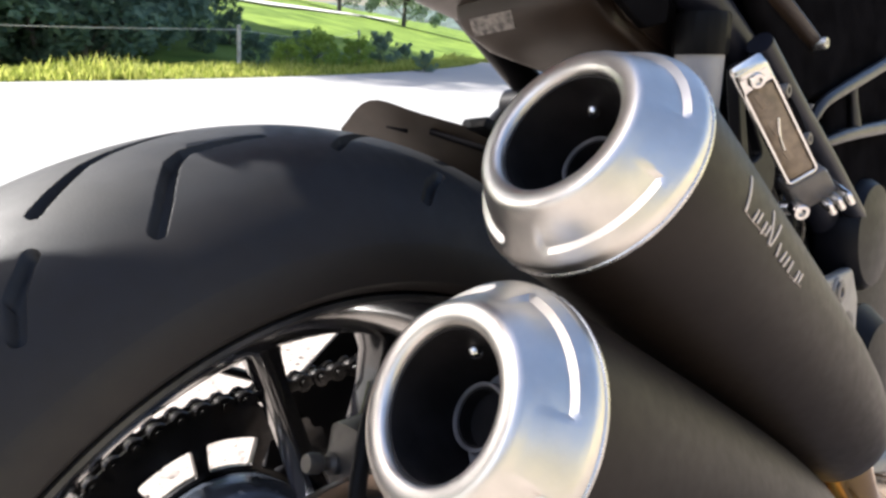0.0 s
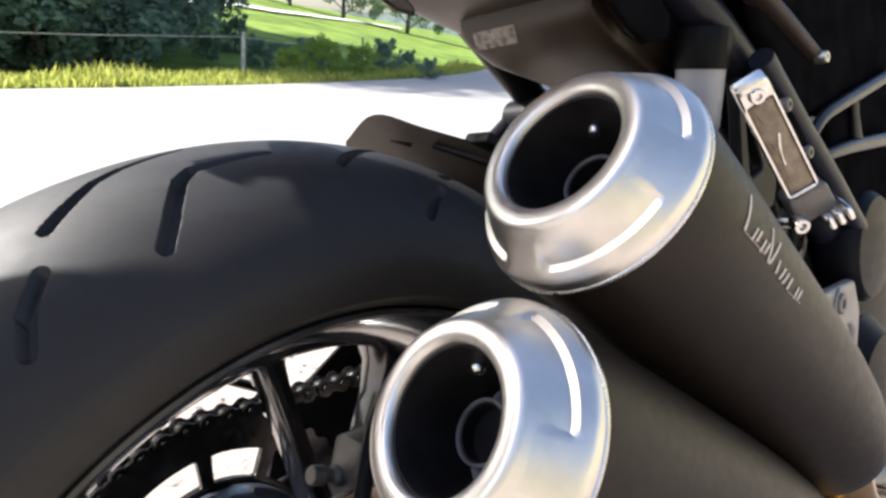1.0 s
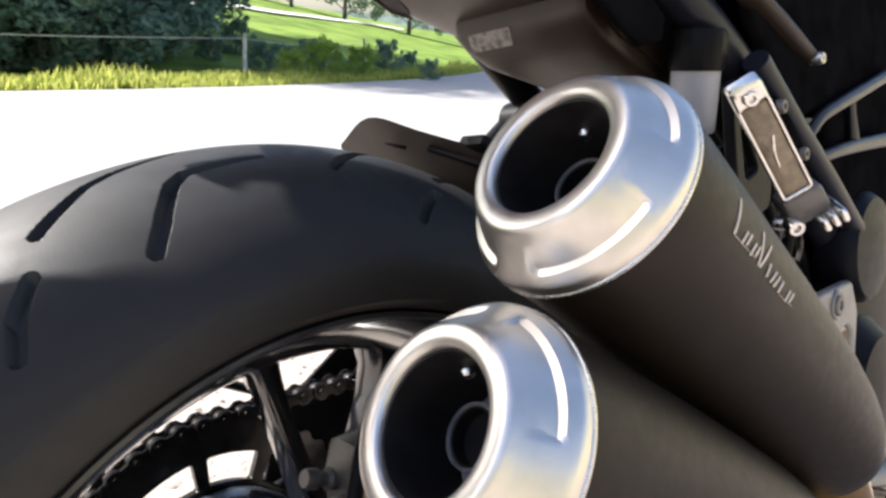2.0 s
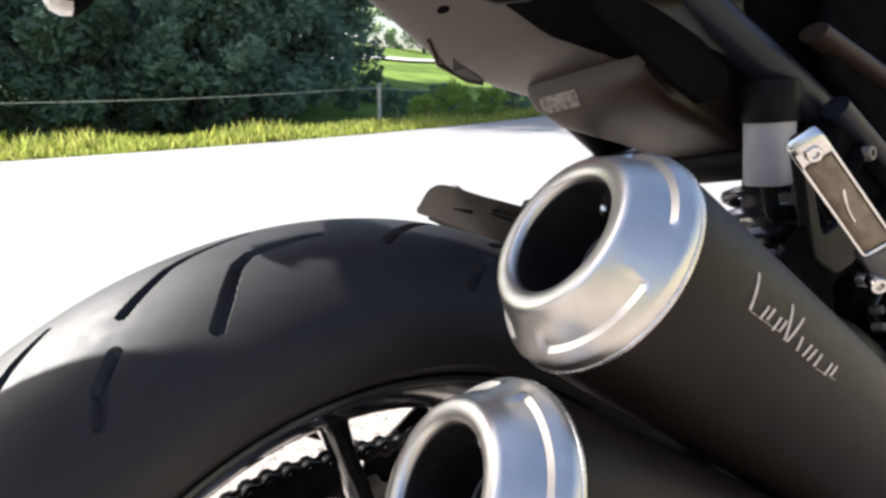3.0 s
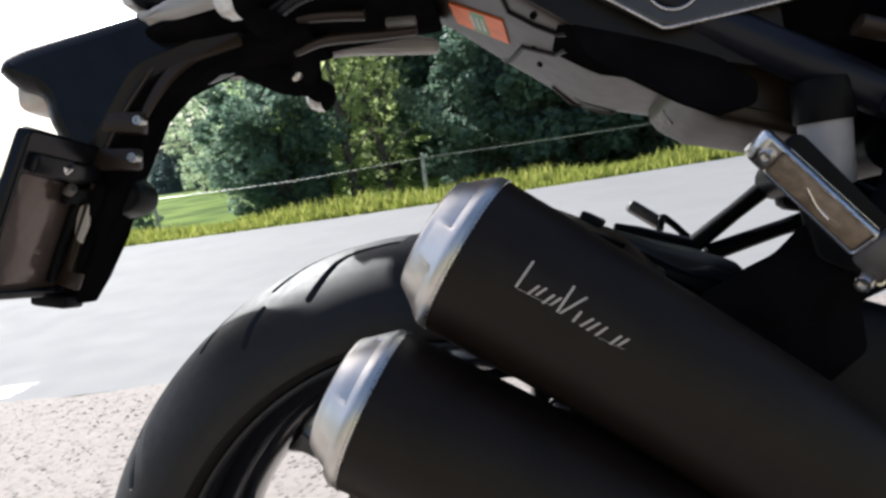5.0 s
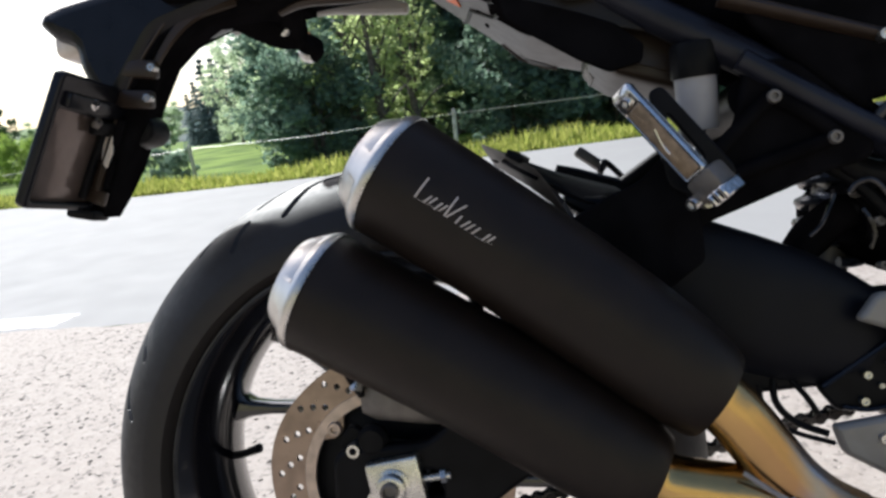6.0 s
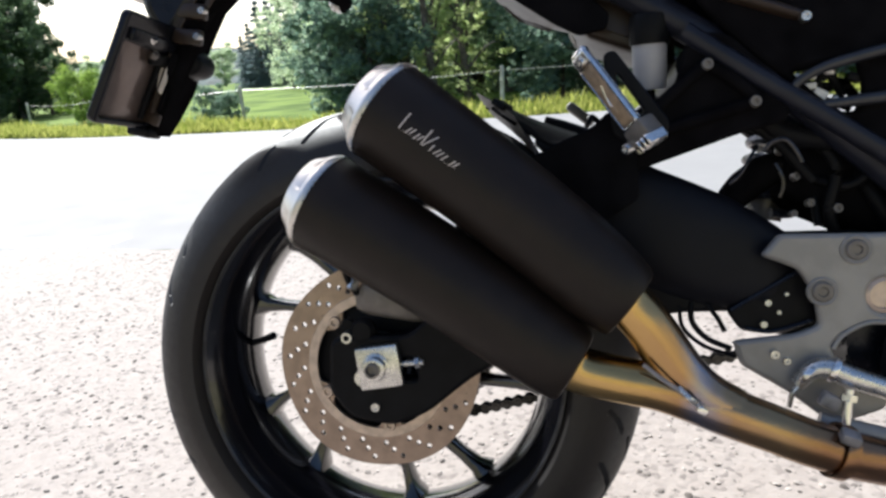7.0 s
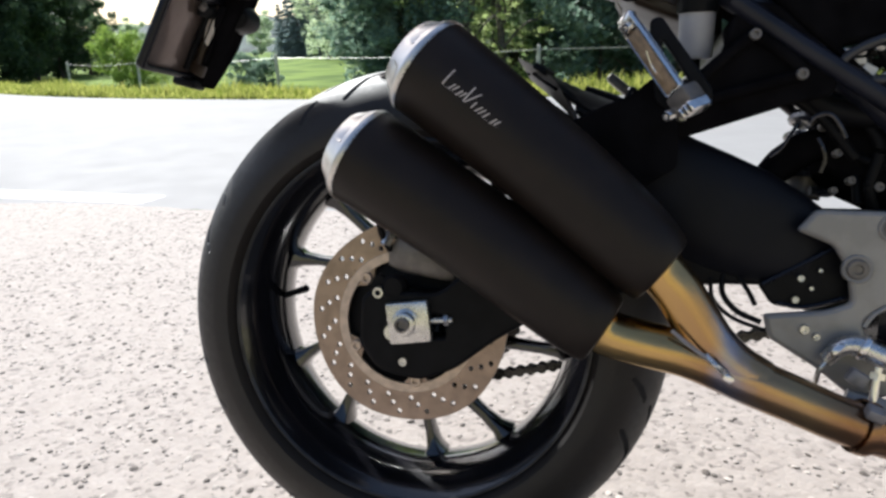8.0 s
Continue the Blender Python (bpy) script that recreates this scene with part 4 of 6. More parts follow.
def build_pipes():
    top_end, low_end = (a + d * 0.300 - Vector((0, 0, sag(0.300))) for a, d in ((UP_A, UP_D), (LOW_A, LOW_D)))
    low_pipe = part("exhaust_pipe", tube([low_end, (0.2400, -0.198, 0.0315), (0.272, -0.197, 0.0235), (0.307, -0.197, 0.0170), (0.337, -0.197, 0.0080), (0.367, -0.197, -0.0045), (0.4065, -0.195, -0.0200), (0.445, -0.190, -0.0360), (0.49, -0.180, -0.0510), (0.56, -0.155, -0.070), (0.68, -0.12, -0.095)], [0.0235, 0.0226, 0.0220, 0.0218, 0.0228, 0.0228, 0.0218, 0.0212, 0.0212, 0.0212, 0.0212], 28), TITANIUM, bike, "gold and blue heat-tinted titanium exhaust pipe")
    part("branch_pipe", tube([top_end, (0.2850, -0.200, 0.0945), (0.300, -0.200, 0.0770), (0.316, -0.199, 0.0530), (0.333, -0.198, 0.0270), (0.352, -0.197, 0.0080), (0.376, -0.196, -0.0060)], [0.0232, 0.0228, 0.0225, 0.0225, 0.0228, 0.0230, 0.0220], 28), TITANIUM, low_pipe)
    part("weld_seam", tube([(0.2960, -0.2180, 0.0420), (0.3120, -0.2215, 0.0300), (0.3290, -0.2225, 0.0180), (0.3440, -0.2215, 0.0080)], 0.0020, 8), BURNT, low_pipe, "dark weld seam")
    ring = lathe([(0.0232, -0.006), (0.0252, -0.006), (0.0256, -0.004), (0.0256, 0.004), (0.0252, 0.006), (0.0232, 0.006)], frame_of((0.90, 0.17, -0.32), (0.466, -0.1855, -0.0432)), 40, closed=True)
    part("pipe_clamp", ring, TITANIUM, low_pipe, "tinted clamp round the pipe")
    part("clamp_ear", block((0.016, 0.014, 0.010), pose(0.470, -0.204, -0.024, 20, 20, 0), 0.002), BURNT, low_pipe)
    part("spring_hook", tube([(0.326, -0.220, 0.022), (0.334, -0.2275, 0.015), (0.342, -0.221, 0.007)], 0.0026, 8), STEEL, low_pipe)
    part("spring_lug", block((0.010, 0.008, 0.007), pose(0.345, -0.2225, 0.003, 0, 35, 0), 0.002), CHROME, low_pipe, "bright spring lug")


build_pipes()


# ---- motorcycle: passenger peg, reservoir, frame ----
def tail_section(x, z0, z1, hw, power=0.5, k=24):
    cz, hz = (z0 + z1) / 2, (z1 - z0) / 2
    return [Vector((x, hw * math.copysign(abs(math.cos(q)) ** power, math.cos(q)), cz + hz * math.copysign(abs(math.sin(q)) ** power, math.sin(q)))) for q in (2 * math.pi * i / k for i in range(k))]


def build_peg():
    a, b = Vector((0.2435, -0.168, 0.331)), Vector((0.2925, -0.1825, 0.2585))
    way = (b - a).normalized()
    out = Vector((-0.65, -0.66, -0.30))
    out = (out - way * out.dot(way)).normalized()
    side = way.cross(out)
    m = Matrix((side, way, out)).transposed().to_4x4()
    m.translation = (a + b) / 2
    frame_loop = rounded([(-0.0102, -0.041), (0.0102, -0.041), (0.0102, 0.046), (-0.0102, 0.046)], 0.004)
    hole = rounded([(-0.0084, -0.026), (0.0084, -0.026), (0.0084, 0.043), (-0.0084, 0.043)], 0.002)[::-1]
    me = cut_plate(frame_loop, [hole], 0, 0.008, 0.0016)
    me.transform(m @ Matrix.Rotation(radians(-90), 4, "X"))
    peg = part_mesh("passenger_peg", me, CHROME, bike, "folded polished passenger footpeg")
    part("peg_pad", block((0.0166, 0.068, 0.007), m @ pose(0, 0.0085, 0), 0.002), PAD_RUBBER, peg, "brown-grey rubber peg pad")
    part("peg_cap", block((0.0200, 0.011, 0.010), m @ pose(0, -0.0385, -0.001, 24, 0, 0), 0.003), CHROME, peg, "bright peg end cap")
    # chrome thread laid on the rubber as its highlight
    part("pad_highlight", tube([m @ Vector(q) for q in ((-0.002, -0.002, 0.0034), (0.002, 0.010, 0.0036), (0.003, 0.020, 0.0034))], 0.0011, 8), CHROME, peg, "thin bright line for the pad's highlight")
    for v in (-0.018, 0.004, 0.022):
        part("pad_stud", block((0.004, 0.012, 0.0016), m @ pose(0.003, v, 0.0032, 0, 0, 8), 0.0006, 1), PAD_RUBBER, peg)
    bolt(m @ Vector((0, -0.0315, 0.0035)), out, 0.0050, peg, CHROME)
    clamp = part("peg_clamp", block((0.027, 0.022, 0.022), m @ pose(-0.001, 0.056, -0.005), 0.004), CASTING, bike, "grey steel peg clevis")
    for u in (-0.006, 0.0, 0.006):
        part("clevis_tooth", block((0.004, 0.010, 0.026), m @ pose(u - 0.010, 0.068, 0.003), 0.001, 1), CHROME, clamp)
    bolt(m @ Vector((0.0125, 0.060, 0.011)), out, 0.0055, clamp, CHROME)
    # hanger behind the peg
    loop = rounded([(0.292, 0.262), (0.282, 0.205), (0.306, 0.219), (0.401, 0.250), (0.440, 0.258), (0.440, 0.290), (0.385, 0.345), (0.350, 0.348), (0.336, 0.296), (0.310, 0.270)], 0.010)
    hanger = part_mesh("peg_hanger", cut_plate(loop, [], -0.128, 0.014, 0.004), RECESS_BLACK, bike, "black passenger peg hanger")
    for pts in ([(0.300, -0.140, 0.258), (0.332, -0.139, 0.288), (0.365, -0.137, 0.316)], [(0.308, -0.140, 0.250), (0.360, -0.139, 0.264), (0.412, -0.137, 0.278)], [(0.365, -0.137, 0.316), (0.392, -0.137, 0.297), (0.412, -0.137, 0.278)]):
        part("hanger_tube", tube(pts, 0.0062, 12), RECESS_BLACK, hanger)
    bolt((0.365, -0.1430, 0.3144), (0, -1, 0), 0.0055, hanger, CASTING)
    bolt((0.4075, -0.1430, 0.2767), (0, -1, 0), 0.0055, hanger, CASTING)
    bolt((0.300, -0.172, 0.236), (0, -1, 0), 0.0045, hanger, STEEL)
    web = rounded([(0.268, 0.330), (0.279, 0.334), (0.330, 0.262), (0.326, 0.244), (0.300, 0.238), (0.276, 0.252)], 0.006)
    slot = [rounded([(0.280, 0.312), (0.307, 0.272), (0.288, 0.266)][::-1], 0.005)]
    part_mesh("hanger_web", cut_plate(web, slot, -0.1480, 0.008, 0.002), FRAME_BLACK, hanger, "black web with an oval hole")


build_peg()


def build_reservoir():
    m = pose(0.316, -0.098, 0.302, LEAN * 0.6, 0, 0)
    cup = part("fluid_reservoir", lathe([(0.002, -0.002), (0.0155, -0.002), (0.0168, 0.001), (0.0176, 0.043), (0.002, 0.043)], m, 40), GREY_CUP, bike, "pale grey brake fluid cup with a black cap")
    part("reservoir_cap", lathe([(0.002, 0.0425), (0.0192, 0.0425), (0.0197, 0.045), (0.0197, 0.068), (0.0185, 0.072), (0.002, 0.072)], m, 40, shape=lambda i, a: 0.0006 * math.sin(24 * a) if 1 < i < 4 else 0), BLACK_PLASTIC, cup)
    part("reservoir_hose", tube([(0.316, -0.098, 0.300), (0.318, -0.099, 0.280), (0.335, -0.098, 0.272), (0.385, -0.10, 0.268), (0.430, -0.10, 0.246), (0.47, -0.10, 0.20)], 0.0055, 12), BLACK_PLASTIC, cup)


build_reservoir()


def build_frame():
    rail = part("subframe_rail", tube([(0.20, -0.088, 0.470), (0.28, -0.098, 0.410), (0.3355, -0.106, 0.3697), (0.4127, -0.110, 0.3133), (0.4853, -0.110, 0.2507), (0.60, -0.108, 0.145)], 0.0155, 18), RAIL_BLUE, bike, "satin blue-black subframe tube")
    part("lower_rail", tube([(0.365, -0.095, 0.318), (0.42, -0.098, 0.268), (0.455, -0.10, 0.245), (0.55, -0.10, 0.235)], 0.012, 14), FRAME_BLACK, rail)
    part("far_rail", tube([(0.20, 0.088, 0.470), (0.341, 0.102, 0.365), (0.4853, 0.110, 0.2507), (0.60, 0.108, 0.145)], 0.0155, 14), FRAME_BLACK, rail)
    part("grey_brace", tube([(0.335, -0.128, 0.402), (0.40, -0.130, 0.375), (0.458, -0.130, 0.352)], [0.011, 0.0105, 0.009], 12, flat=0.6), GREY_PLASTIC, rail, "dull grey diagonal brace")
    bolt((0.452, -0.139, 0.352), (0, -1, 0), 0.005, rail, STEEL)
    part("cross_tube", tube([(0.36, -0.10, 0.322), (0.36, 0.12, 0.322)], 0.019, 18), FRAME_BLACK, rail)
    bolt((0.428, -0.112, 0.268), (0, -1, 0), 0.010, rail, CASTING)
    # side cover over the rail
    loop = rounded([(0.348, 0.392), (0.390, 0.340), (0.470, 0.268), (0.560, 0.190), (0.720, 0.200), (0.760, 0.480), (0.400, 0.500)], 0.02)
    opening = [rounded([(0.444, 0.304), (0.466, 0.308), (0.500, 0.312), (0.506, 0.285), (0.500, 0.264), (0.476, 0.265), (0.463, 0.284), (0.448, 0.296)], 0.004)[::-1]]
    cover = part_mesh("side_cover", cut_plate(loop, opening, -0.122, 0.016, 0.006), RECESS_BLACK, bike, "matt black side cover below the seat")
    part("cover_edge", tube([(0.4430, -0.134, 0.2800), (0.4460, -0.135, 0.2920), (0.4660, -0.136, 0.3040), (0.4980, -0.137, 0.3125), (0.55, -0.137, 0.3230), (0.645, -0.137, 0.3420)], [0.0030, 0.0045, 0.0050, 0.0055, 0.006, 0.006], 10), TUBE_GREY, cover, "black edge of the opening")
    part("lower_edge", tube([(0.4560, -0.134, 0.2700), (0.4780, -0.136, 0.2710), (0.5142, -0.137, 0.2740), (0.56, -0.137, 0.2755), (0.645, -0.137, 0.2770)], [0.0035, 0.005, 0.006, 0.0065, 0.007], 10), TUBE_GREY, cover, "frame tube greyed for its sky sheen")
    part("opening_strut", tube([(0.5400, -0.135, 0.3180), (0.5440, -0.135, 0.3030), (0.5500, -0.135, 0.2780)], [0.0045, 0.004, 0.006], 10), TUBE_GREY, cover)
    part("cover_rail", tube([(0.345, -0.134, 0.349), (0.375, -0.134, 0.327), (0.4155, -0.134, 0.298), (0.474, -0.134, 0.258), (0.56, -0.134, 0.196)], 0.0095, 14), RAIL_BLUE, cover, "satin blue-black frame tube")
    for pts, r in (([(0.446, -0.100, 0.299), (0.466, -0.104, 0.295), (0.504, -0.100, 0.289)], 0.0028), ([(0.470, -0.100, 0.312), (0.472, -0.108, 0.296), (0.480, -0.100, 0.262)], 0.0032), ([(0.486, -0.100, 0.314), (0.484, -0.108, 0.300), (0.496, -0.100, 0.282)], 0.004), ([(0.462, -0.09, 0.286), (0.482, -0.095, 0.279), (0.506, -0.09, 0.270)], 0.0035)):
        part("wiring", tube(pts, r, 8), BLACK_PLASTIC, cover)
    for at, size in (((0.476, -0.104, 0.301), (0.012, 0.010, 0.006)), ((0.492, -0.104, 0.276), (0.014, 0.010, 0.010)), ((0.500, -0.118, 0.296), (0.012, 0.010, 0.008))):
        part("connector", block(size, pose(*at, 0, 25, 0), 0.0015), BLACK_PLASTIC, cover)
    # pale slabs added where daylight shows as slits through the opening
    for x, z, wide, high, turn in ((0.456, 0.2993, 0.020, 0.005, 5), (0.4603, 0.2898, 0.012, 0.006, -5), (0.469, 0.281, 0.013, 0.011, 30), (0.4797, 0.272, 0.016, 0.008, -38), (0.4778, 0.3020, 0.008, 0.0035, 10)):
        part("bright_slit_slab", block((wide, 0.008, high), pose(x, -0.121, z, 0, turn, 0), 0.0012), PALE_PRINT, cover, "pale slab added for a bright slit of daylight")
    for pts, r in (([(0.410, -0.125, 0.232), (0.4049, -0.128, 0.2233), (0.3957, -0.13, 0.2083), (0.3861, -0.13, 0.2002)], 0.0016), ([(0.420, -0.128, 0.232), (0.4262, -0.13, 0.2392), (0.4371, -0.13, 0.2402), (0.446, -0.13, 0.230), (0.4518, -0.13, 0.2181)], 0.0024), ([(0.428, -0.13, 0.218), (0.4315, -0.132, 0.2103), (0.4345, -0.132, 0.198), (0.4317, -0.13, 0.1856)], 0.0020)):
        part("control_cable", tube(pts, r, 8), CHAIN_STEEL, cover, "thin dark grey control cable")
    secs = []
    for x, z0, z1, hw in ((0.30, 0.400, 0.520, 0.075), (0.40, 0.345, 0.520, 0.100), (0.46, 0.338, 0.520, 0.105), (0.60, 0.345, 0.520, 0.105), (0.75, 0.345, 0.520, 0.105)):
        cz, hz = (z0 + z1) / 2, (z1 - z0) / 2
        secs.append([Vector((x, hw * math.copysign(abs(math.cos(q)) ** 0.5, math.cos(q)), cz + hz * math.copysign(abs(math.sin(q)) ** 0.5, math.sin(q)))) for q in (2 * math.pi * k / 20 for k in range(20))])
    part("battery_box", loft(secs), RECESS_BLACK, bike, "black plastic box under the seat")
    # block added to darken the gap behind the hoses
    secs = [tail_section(x, z0, z1, 0.085, 0.5) for x, z0, z1 in ((0.450, 0.185, 0.235), (0.465, 0.170, 0.25), (0.53, 0.14, 0.26), (0.62, 0.12, 0.27))]
    part("dark_gap_filler", loft(secs), RECESS_BLACK, bike, "black block added to keep the gap behind the hoses dark")
    # engine and gearbox rear, dark and cluttered
    eng = part("engine_case", block((0.26, 0.24, 0.24), pose(0.70, 0.0, 0.055, 0, 8, 0), 0.03, 3), FRAME_BLACK, bike, "black engine casing")
    # block added so the side cover opening stays dark from behind
    part("dark_opening_filler", block((0.20, 0.21, 0.19), pose(0.70, 0.0, 0.250, 0, 4, 0), 0.03, 3), RECESS_BLACK, eng, "dark block added behind the side cover opening")
    part("gearbox_shell", loft([tail_section(x, z0, z1, 0.105, 0.5) for x, z0, z1 in ((0.500, 0.000, 0.110), (0.515, -0.020, 0.130), (0.58, -0.035, 0.14), (0.66, -0.045, 0.15))]), GLOSS_BLACK, eng, "blue-black gearbox shell")
    part("gearbox_cover", lathe([(0.01, 0), (0.075, 0), (0.078, 0.01), (0.060, 0.03), (0.02, 0.036)], frame_of((0, -1, 0), (0.60, -0.118, 0.02)), 40), FRAME_BLACK, eng)
    for pts, r in (([(0.46, -0.09, 0.255), (0.49, -0.10, 0.215), (0.485, -0.098, 0.17), (0.50, -0.09, 0.13)], 0.006), ([(0.44, -0.06, 0.225), (0.47, -0.08, 0.205), (0.505, -0.10, 0.195), (0.54, -0.10, 0.23)], 0.005), ([(0.47, -0.04, 0.28), (0.50, -0.06, 0.235), (0.53, -0.09, 0.180), (0.56, -0.09, 0.12)], 0.008), ([(0.425, -0.02, 0.205), (0.455, -0.05, 0.212), (0.475, -0.075, 0.190), (0.480, -0.085, 0.155)], 0.005), ([(0.455, -0.08, 0.300), (0.478, -0.09, 0.288), (0.500, -0.085, 0.296), (0.530, -0.06, 0.270)], 0.005)):
        part("hose", tube(pts, r, 12), BLACK_PLASTIC, eng)
    for p, r in (((0.444, -0.085, 0.232), 0.007), ((0.455, -0.095, 0.205), 0.006), ((0.470, -0.09, 0.178), 0.006), ((0.492, -0.10, 0.172), 0.007), ((0.452, -0.10, 0.168), 0.005)):
        bolt(p, (0, -1, 0.1), r * 0.7, eng, CASTING)
    part("shock_cover", tube([(0.392, -0.055, 0.172), (0.414, -0.055, 0.196), (0.442, -0.055, 0.214), (0.475, -0.05, 0.210)], [0.014, 0.018, 0.017, 0.012], 16), RECESS_BLACK, eng, "black rubber boot by the shock absorber")
    part("linkage", block((0.10, 0.05, 0.035), pose(0.475, -0.03, 0.045, 0, 20, 0), 0.008), FRAME_BLACK, eng)
    part("starter_cover", lathe([(0.004, -0.010), (0.052, -0.010), (0.056, -0.004), (0.056, 0.022), (0.050, 0.030), (0.020, 0.034), (0.004, 0.034)], frame_of((0, -1, 0), (0.594, -0.112, 0.172)), 48), ARM_BLACK, eng, "blue-black round engine cover")
    # shock absorber
    top, low = Vector((0.478, 0.018, 0.300)), Vector((0.450, 0.018, 0.160))
    axis = (low - top).normalized()
    m = frame_of(axis, top)
    shock = part("shock_absorber", lathe([(0.004, 0), (0.016, 0), (0.016, 0.05), (0.020, 0.05), (0.020, 0.145), (0.004, 0.145)], m, 24), CASTING, bike, "dark shock absorber")
    coil = [m @ Vector((0.030 * math.cos(a), 0.030 * math.sin(a), 0.012 + 0.125 * a / (2 * math.pi * 6))) for a in (i * 2 * math.pi / 14 for i in range(14 * 6 + 1))]
    part("coil_spring", tube(coil, 0.0055, 8, smooth_line=False), SPRING_BLUE, shock, "blue-black coil spring")


build_frame()


def build_footrest_plate():
    loop = rounded([(0.4126, 0.1300), (0.4290, 0.1505), (0.5400, 0.1490), (0.5560, 0.1150), (0.5450, 0.0200), (0.5208, -0.0190), (0.4780, -0.0360), (0.4360, -0.0030), (0.3936, 0.0230), (0.3870, 0.0465), (0.4445, 0.0536), (0.4643, 0.0620), (0.4600, 0.0920), (0.4456, 0.1165)], 0.005)
    window = rounded([(0.4748, 0.0416), (0.4843, 0.0529), (0.5050, 0.0640), (0.5300, 0.0640), (0.5300, 0.0080), (0.5050, 0.0086), (0.4827, 0.0221)][::-1], 0.008)
    eye = ring_points(0.5220, 0.0905, 0.0170)[::-1]
    plate = part_mesh("footrest_plate", cut_plate(loop, [window, eye], -0.134, 0.012, 0.0045), CAST_SILVER, bike, "silver cast footrest plate")
    for x, z in ((0.4665, 0.0950), (0.4955, 0.1345)):
        part("bolt_boss", lathe([(0.004, -0.002), (0.0138, -0.002), (0.0138, 0.0022), (0.0126, 0.0032), (0.0108, 0.0022), (0.004, 0.0022)], frame_of((0, -1, 0), (x, -0.1395, z)), 32), CAST_SILVER, plate)
        bolt((x, -0.1415, z), (0, -1, 0), 0.0098, plate, CASTING, "dull grey socket bolt", high=0.003)
    part("rest_lug", lathe([(0.003, -0.010), (0.0175, -0.010), (0.0175, 0.000), (0.0135, 0.002), (0.0130, -0.004), (0.003, -0.004)], frame_of((0, -1, 0), (0.5220, -0.136, 0.0905)), 32), TAN_BOLT, plate, "brown-tinted pivot eye")
    edge = tube([(0.4760, -0.1400, 0.0400), (0.4850, -0.1405, 0.0535), (0.5060, -0.1405, 0.0650), (0.5280, -0.1400, 0.0650)], 0.0022, 8)
    part("cast_rim", edge, CAST_SILVER, plate)
    for x, z, r in ((0.4240, 0.0345, 0.0048), (0.4350, 0.0280, 0.0036)):
        bolt((x, -0.1400, z), (0, -1, 0), r, plate, STEEL)
    # dark parts between the plate and the swingarm
    loop = rounded([(0.384, 0.074), (0.455, 0.118), (0.470, 0.062), (0.425, 0.049), (0.398, 0.053)], 0.006)
    shield = part_mesh("heel_shield", cut_plate(loop, [], -0.114, 0.010, 0.003), FRAME_BLACK, bike, "black heel shield with bright bolts behind the footrest plate")
    for x, z, r in ((0.4230, 0.0815, 0.0034), (0.4330, 0.0720, 0.0022), (0.4190, 0.0600, 0.0036), (0.4400, 0.0900, 0.0020)):
        bolt((x, -0.1215, z), (-0.15, -1, 0.1), r, shield, STEEL, high=0.004)
    part("shield_fold", tube([(0.388, -0.1205, 0.074), (0.420, -0.121, 0.094), (0.452, -0.1205, 0.113)], 0.0026, 8), GLOSS_BLACK, shield)
    part("shield_fold", tube([(0.402, -0.1205, 0.056), (0.428, -0.121, 0.053), (0.464, -0.1205, 0.064)], 0.0022, 8), GLOSS_BLACK, shield)
    cyl = part("master_cylinder", tube([(0.4420, -0.150, 0.0080), (0.4540, -0.153, 0.0220), (0.4680, -0.153, 0.0240), (0.4870, -0.153, 0.0160), (0.5150, -0.151, 0.0060), (0.55, -0.150, -0.004)], [0.0070, 0.0085, 0.0105, 0.0110, 0.0100, 0.0100], 20), STEEL, bike, "small silver brake master cylinder")
    for p, q, r in (((0.4500, -0.155, 0.0180), (0.4545, -0.158, 0.0140), 0.0105), ((0.4720, -0.155, 0.0235), (0.4765, -0.156, 0.0215), 0.0125)):
        part("cylinder_ring", lathe([(0.004, -0.0025), (r, -0.0025), (r + 0.0008, 0.0), (r, 0.0025), (0.004, 0.0025)], frame_of((Vector(q) - Vector(p)), p), 28), CHROME, cyl)
    part("push_rod", tube([(0.482, -0.165, 0.008), (0.4765, -0.170, -0.034)], 0.0045, 12), CHROME, cyl)
    part("push_rod_nut", lathe([(0.002, 0), (0.0072, 0), (0.0072, 0.006), (0.002, 0.006)], frame_of((-0.12, -0.15, -0.97), (0.4770, -0.1695, -0.030)), 6), CHROME, cyl, smooth=False)
    part("push_rod_nut", lathe([(0.002, 0), (0.0072, 0), (0.0072, 0.006), (0.002, 0.006)], frame_of((-0.12, -0.15, -0.97), (0.4815, -0.1660, 0.003)), 6), CHROME, cyl, smooth=False)
    part("pedal_arm", tube([(0.458, -0.160, -0.022), (0.485, -0.164, -0.030), (0.53, -0.166, -0.040), (0.60, -0.168, -0.045)], [0.007, 0.0095, 0.0105, 0.0105], 14), CAST_SILVER, cyl)
    part("rod_clevis", block((0.018, 0.012, 0.014), pose(0.4660, -0.163, -0.004, 0, 30, 0), 0.003), BURNT, cyl)
    for pts, r in (([(0.352, -0.112, 0.082), (0.352, -0.116, 0.062), (0.366, -0.118, 0.045), (0.388, -0.125, 0.036)], 0.0030), ([(0.366, -0.112, 0.080), (0.376, -0.116, 0.066), (0.383, -0.118, 0.052)], 0.0026), ([(0.340, -0.112, 0.078), (0.343, -0.116, 0.056), (0.362, -0.118, 0.038), (0.392, -0.125, 0.028)], 0.0022)):
        part("switch_lead", tube(pts, r, 8), BLACK_PLASTIC, cyl)
    part("return_spring", tube([(0.447, -0.152, 0.012), (0.437, -0.153, 0.000), (0.434, -0.152, -0.014)], 0.0026, 8), STEEL, cyl)


build_footrest_plate()


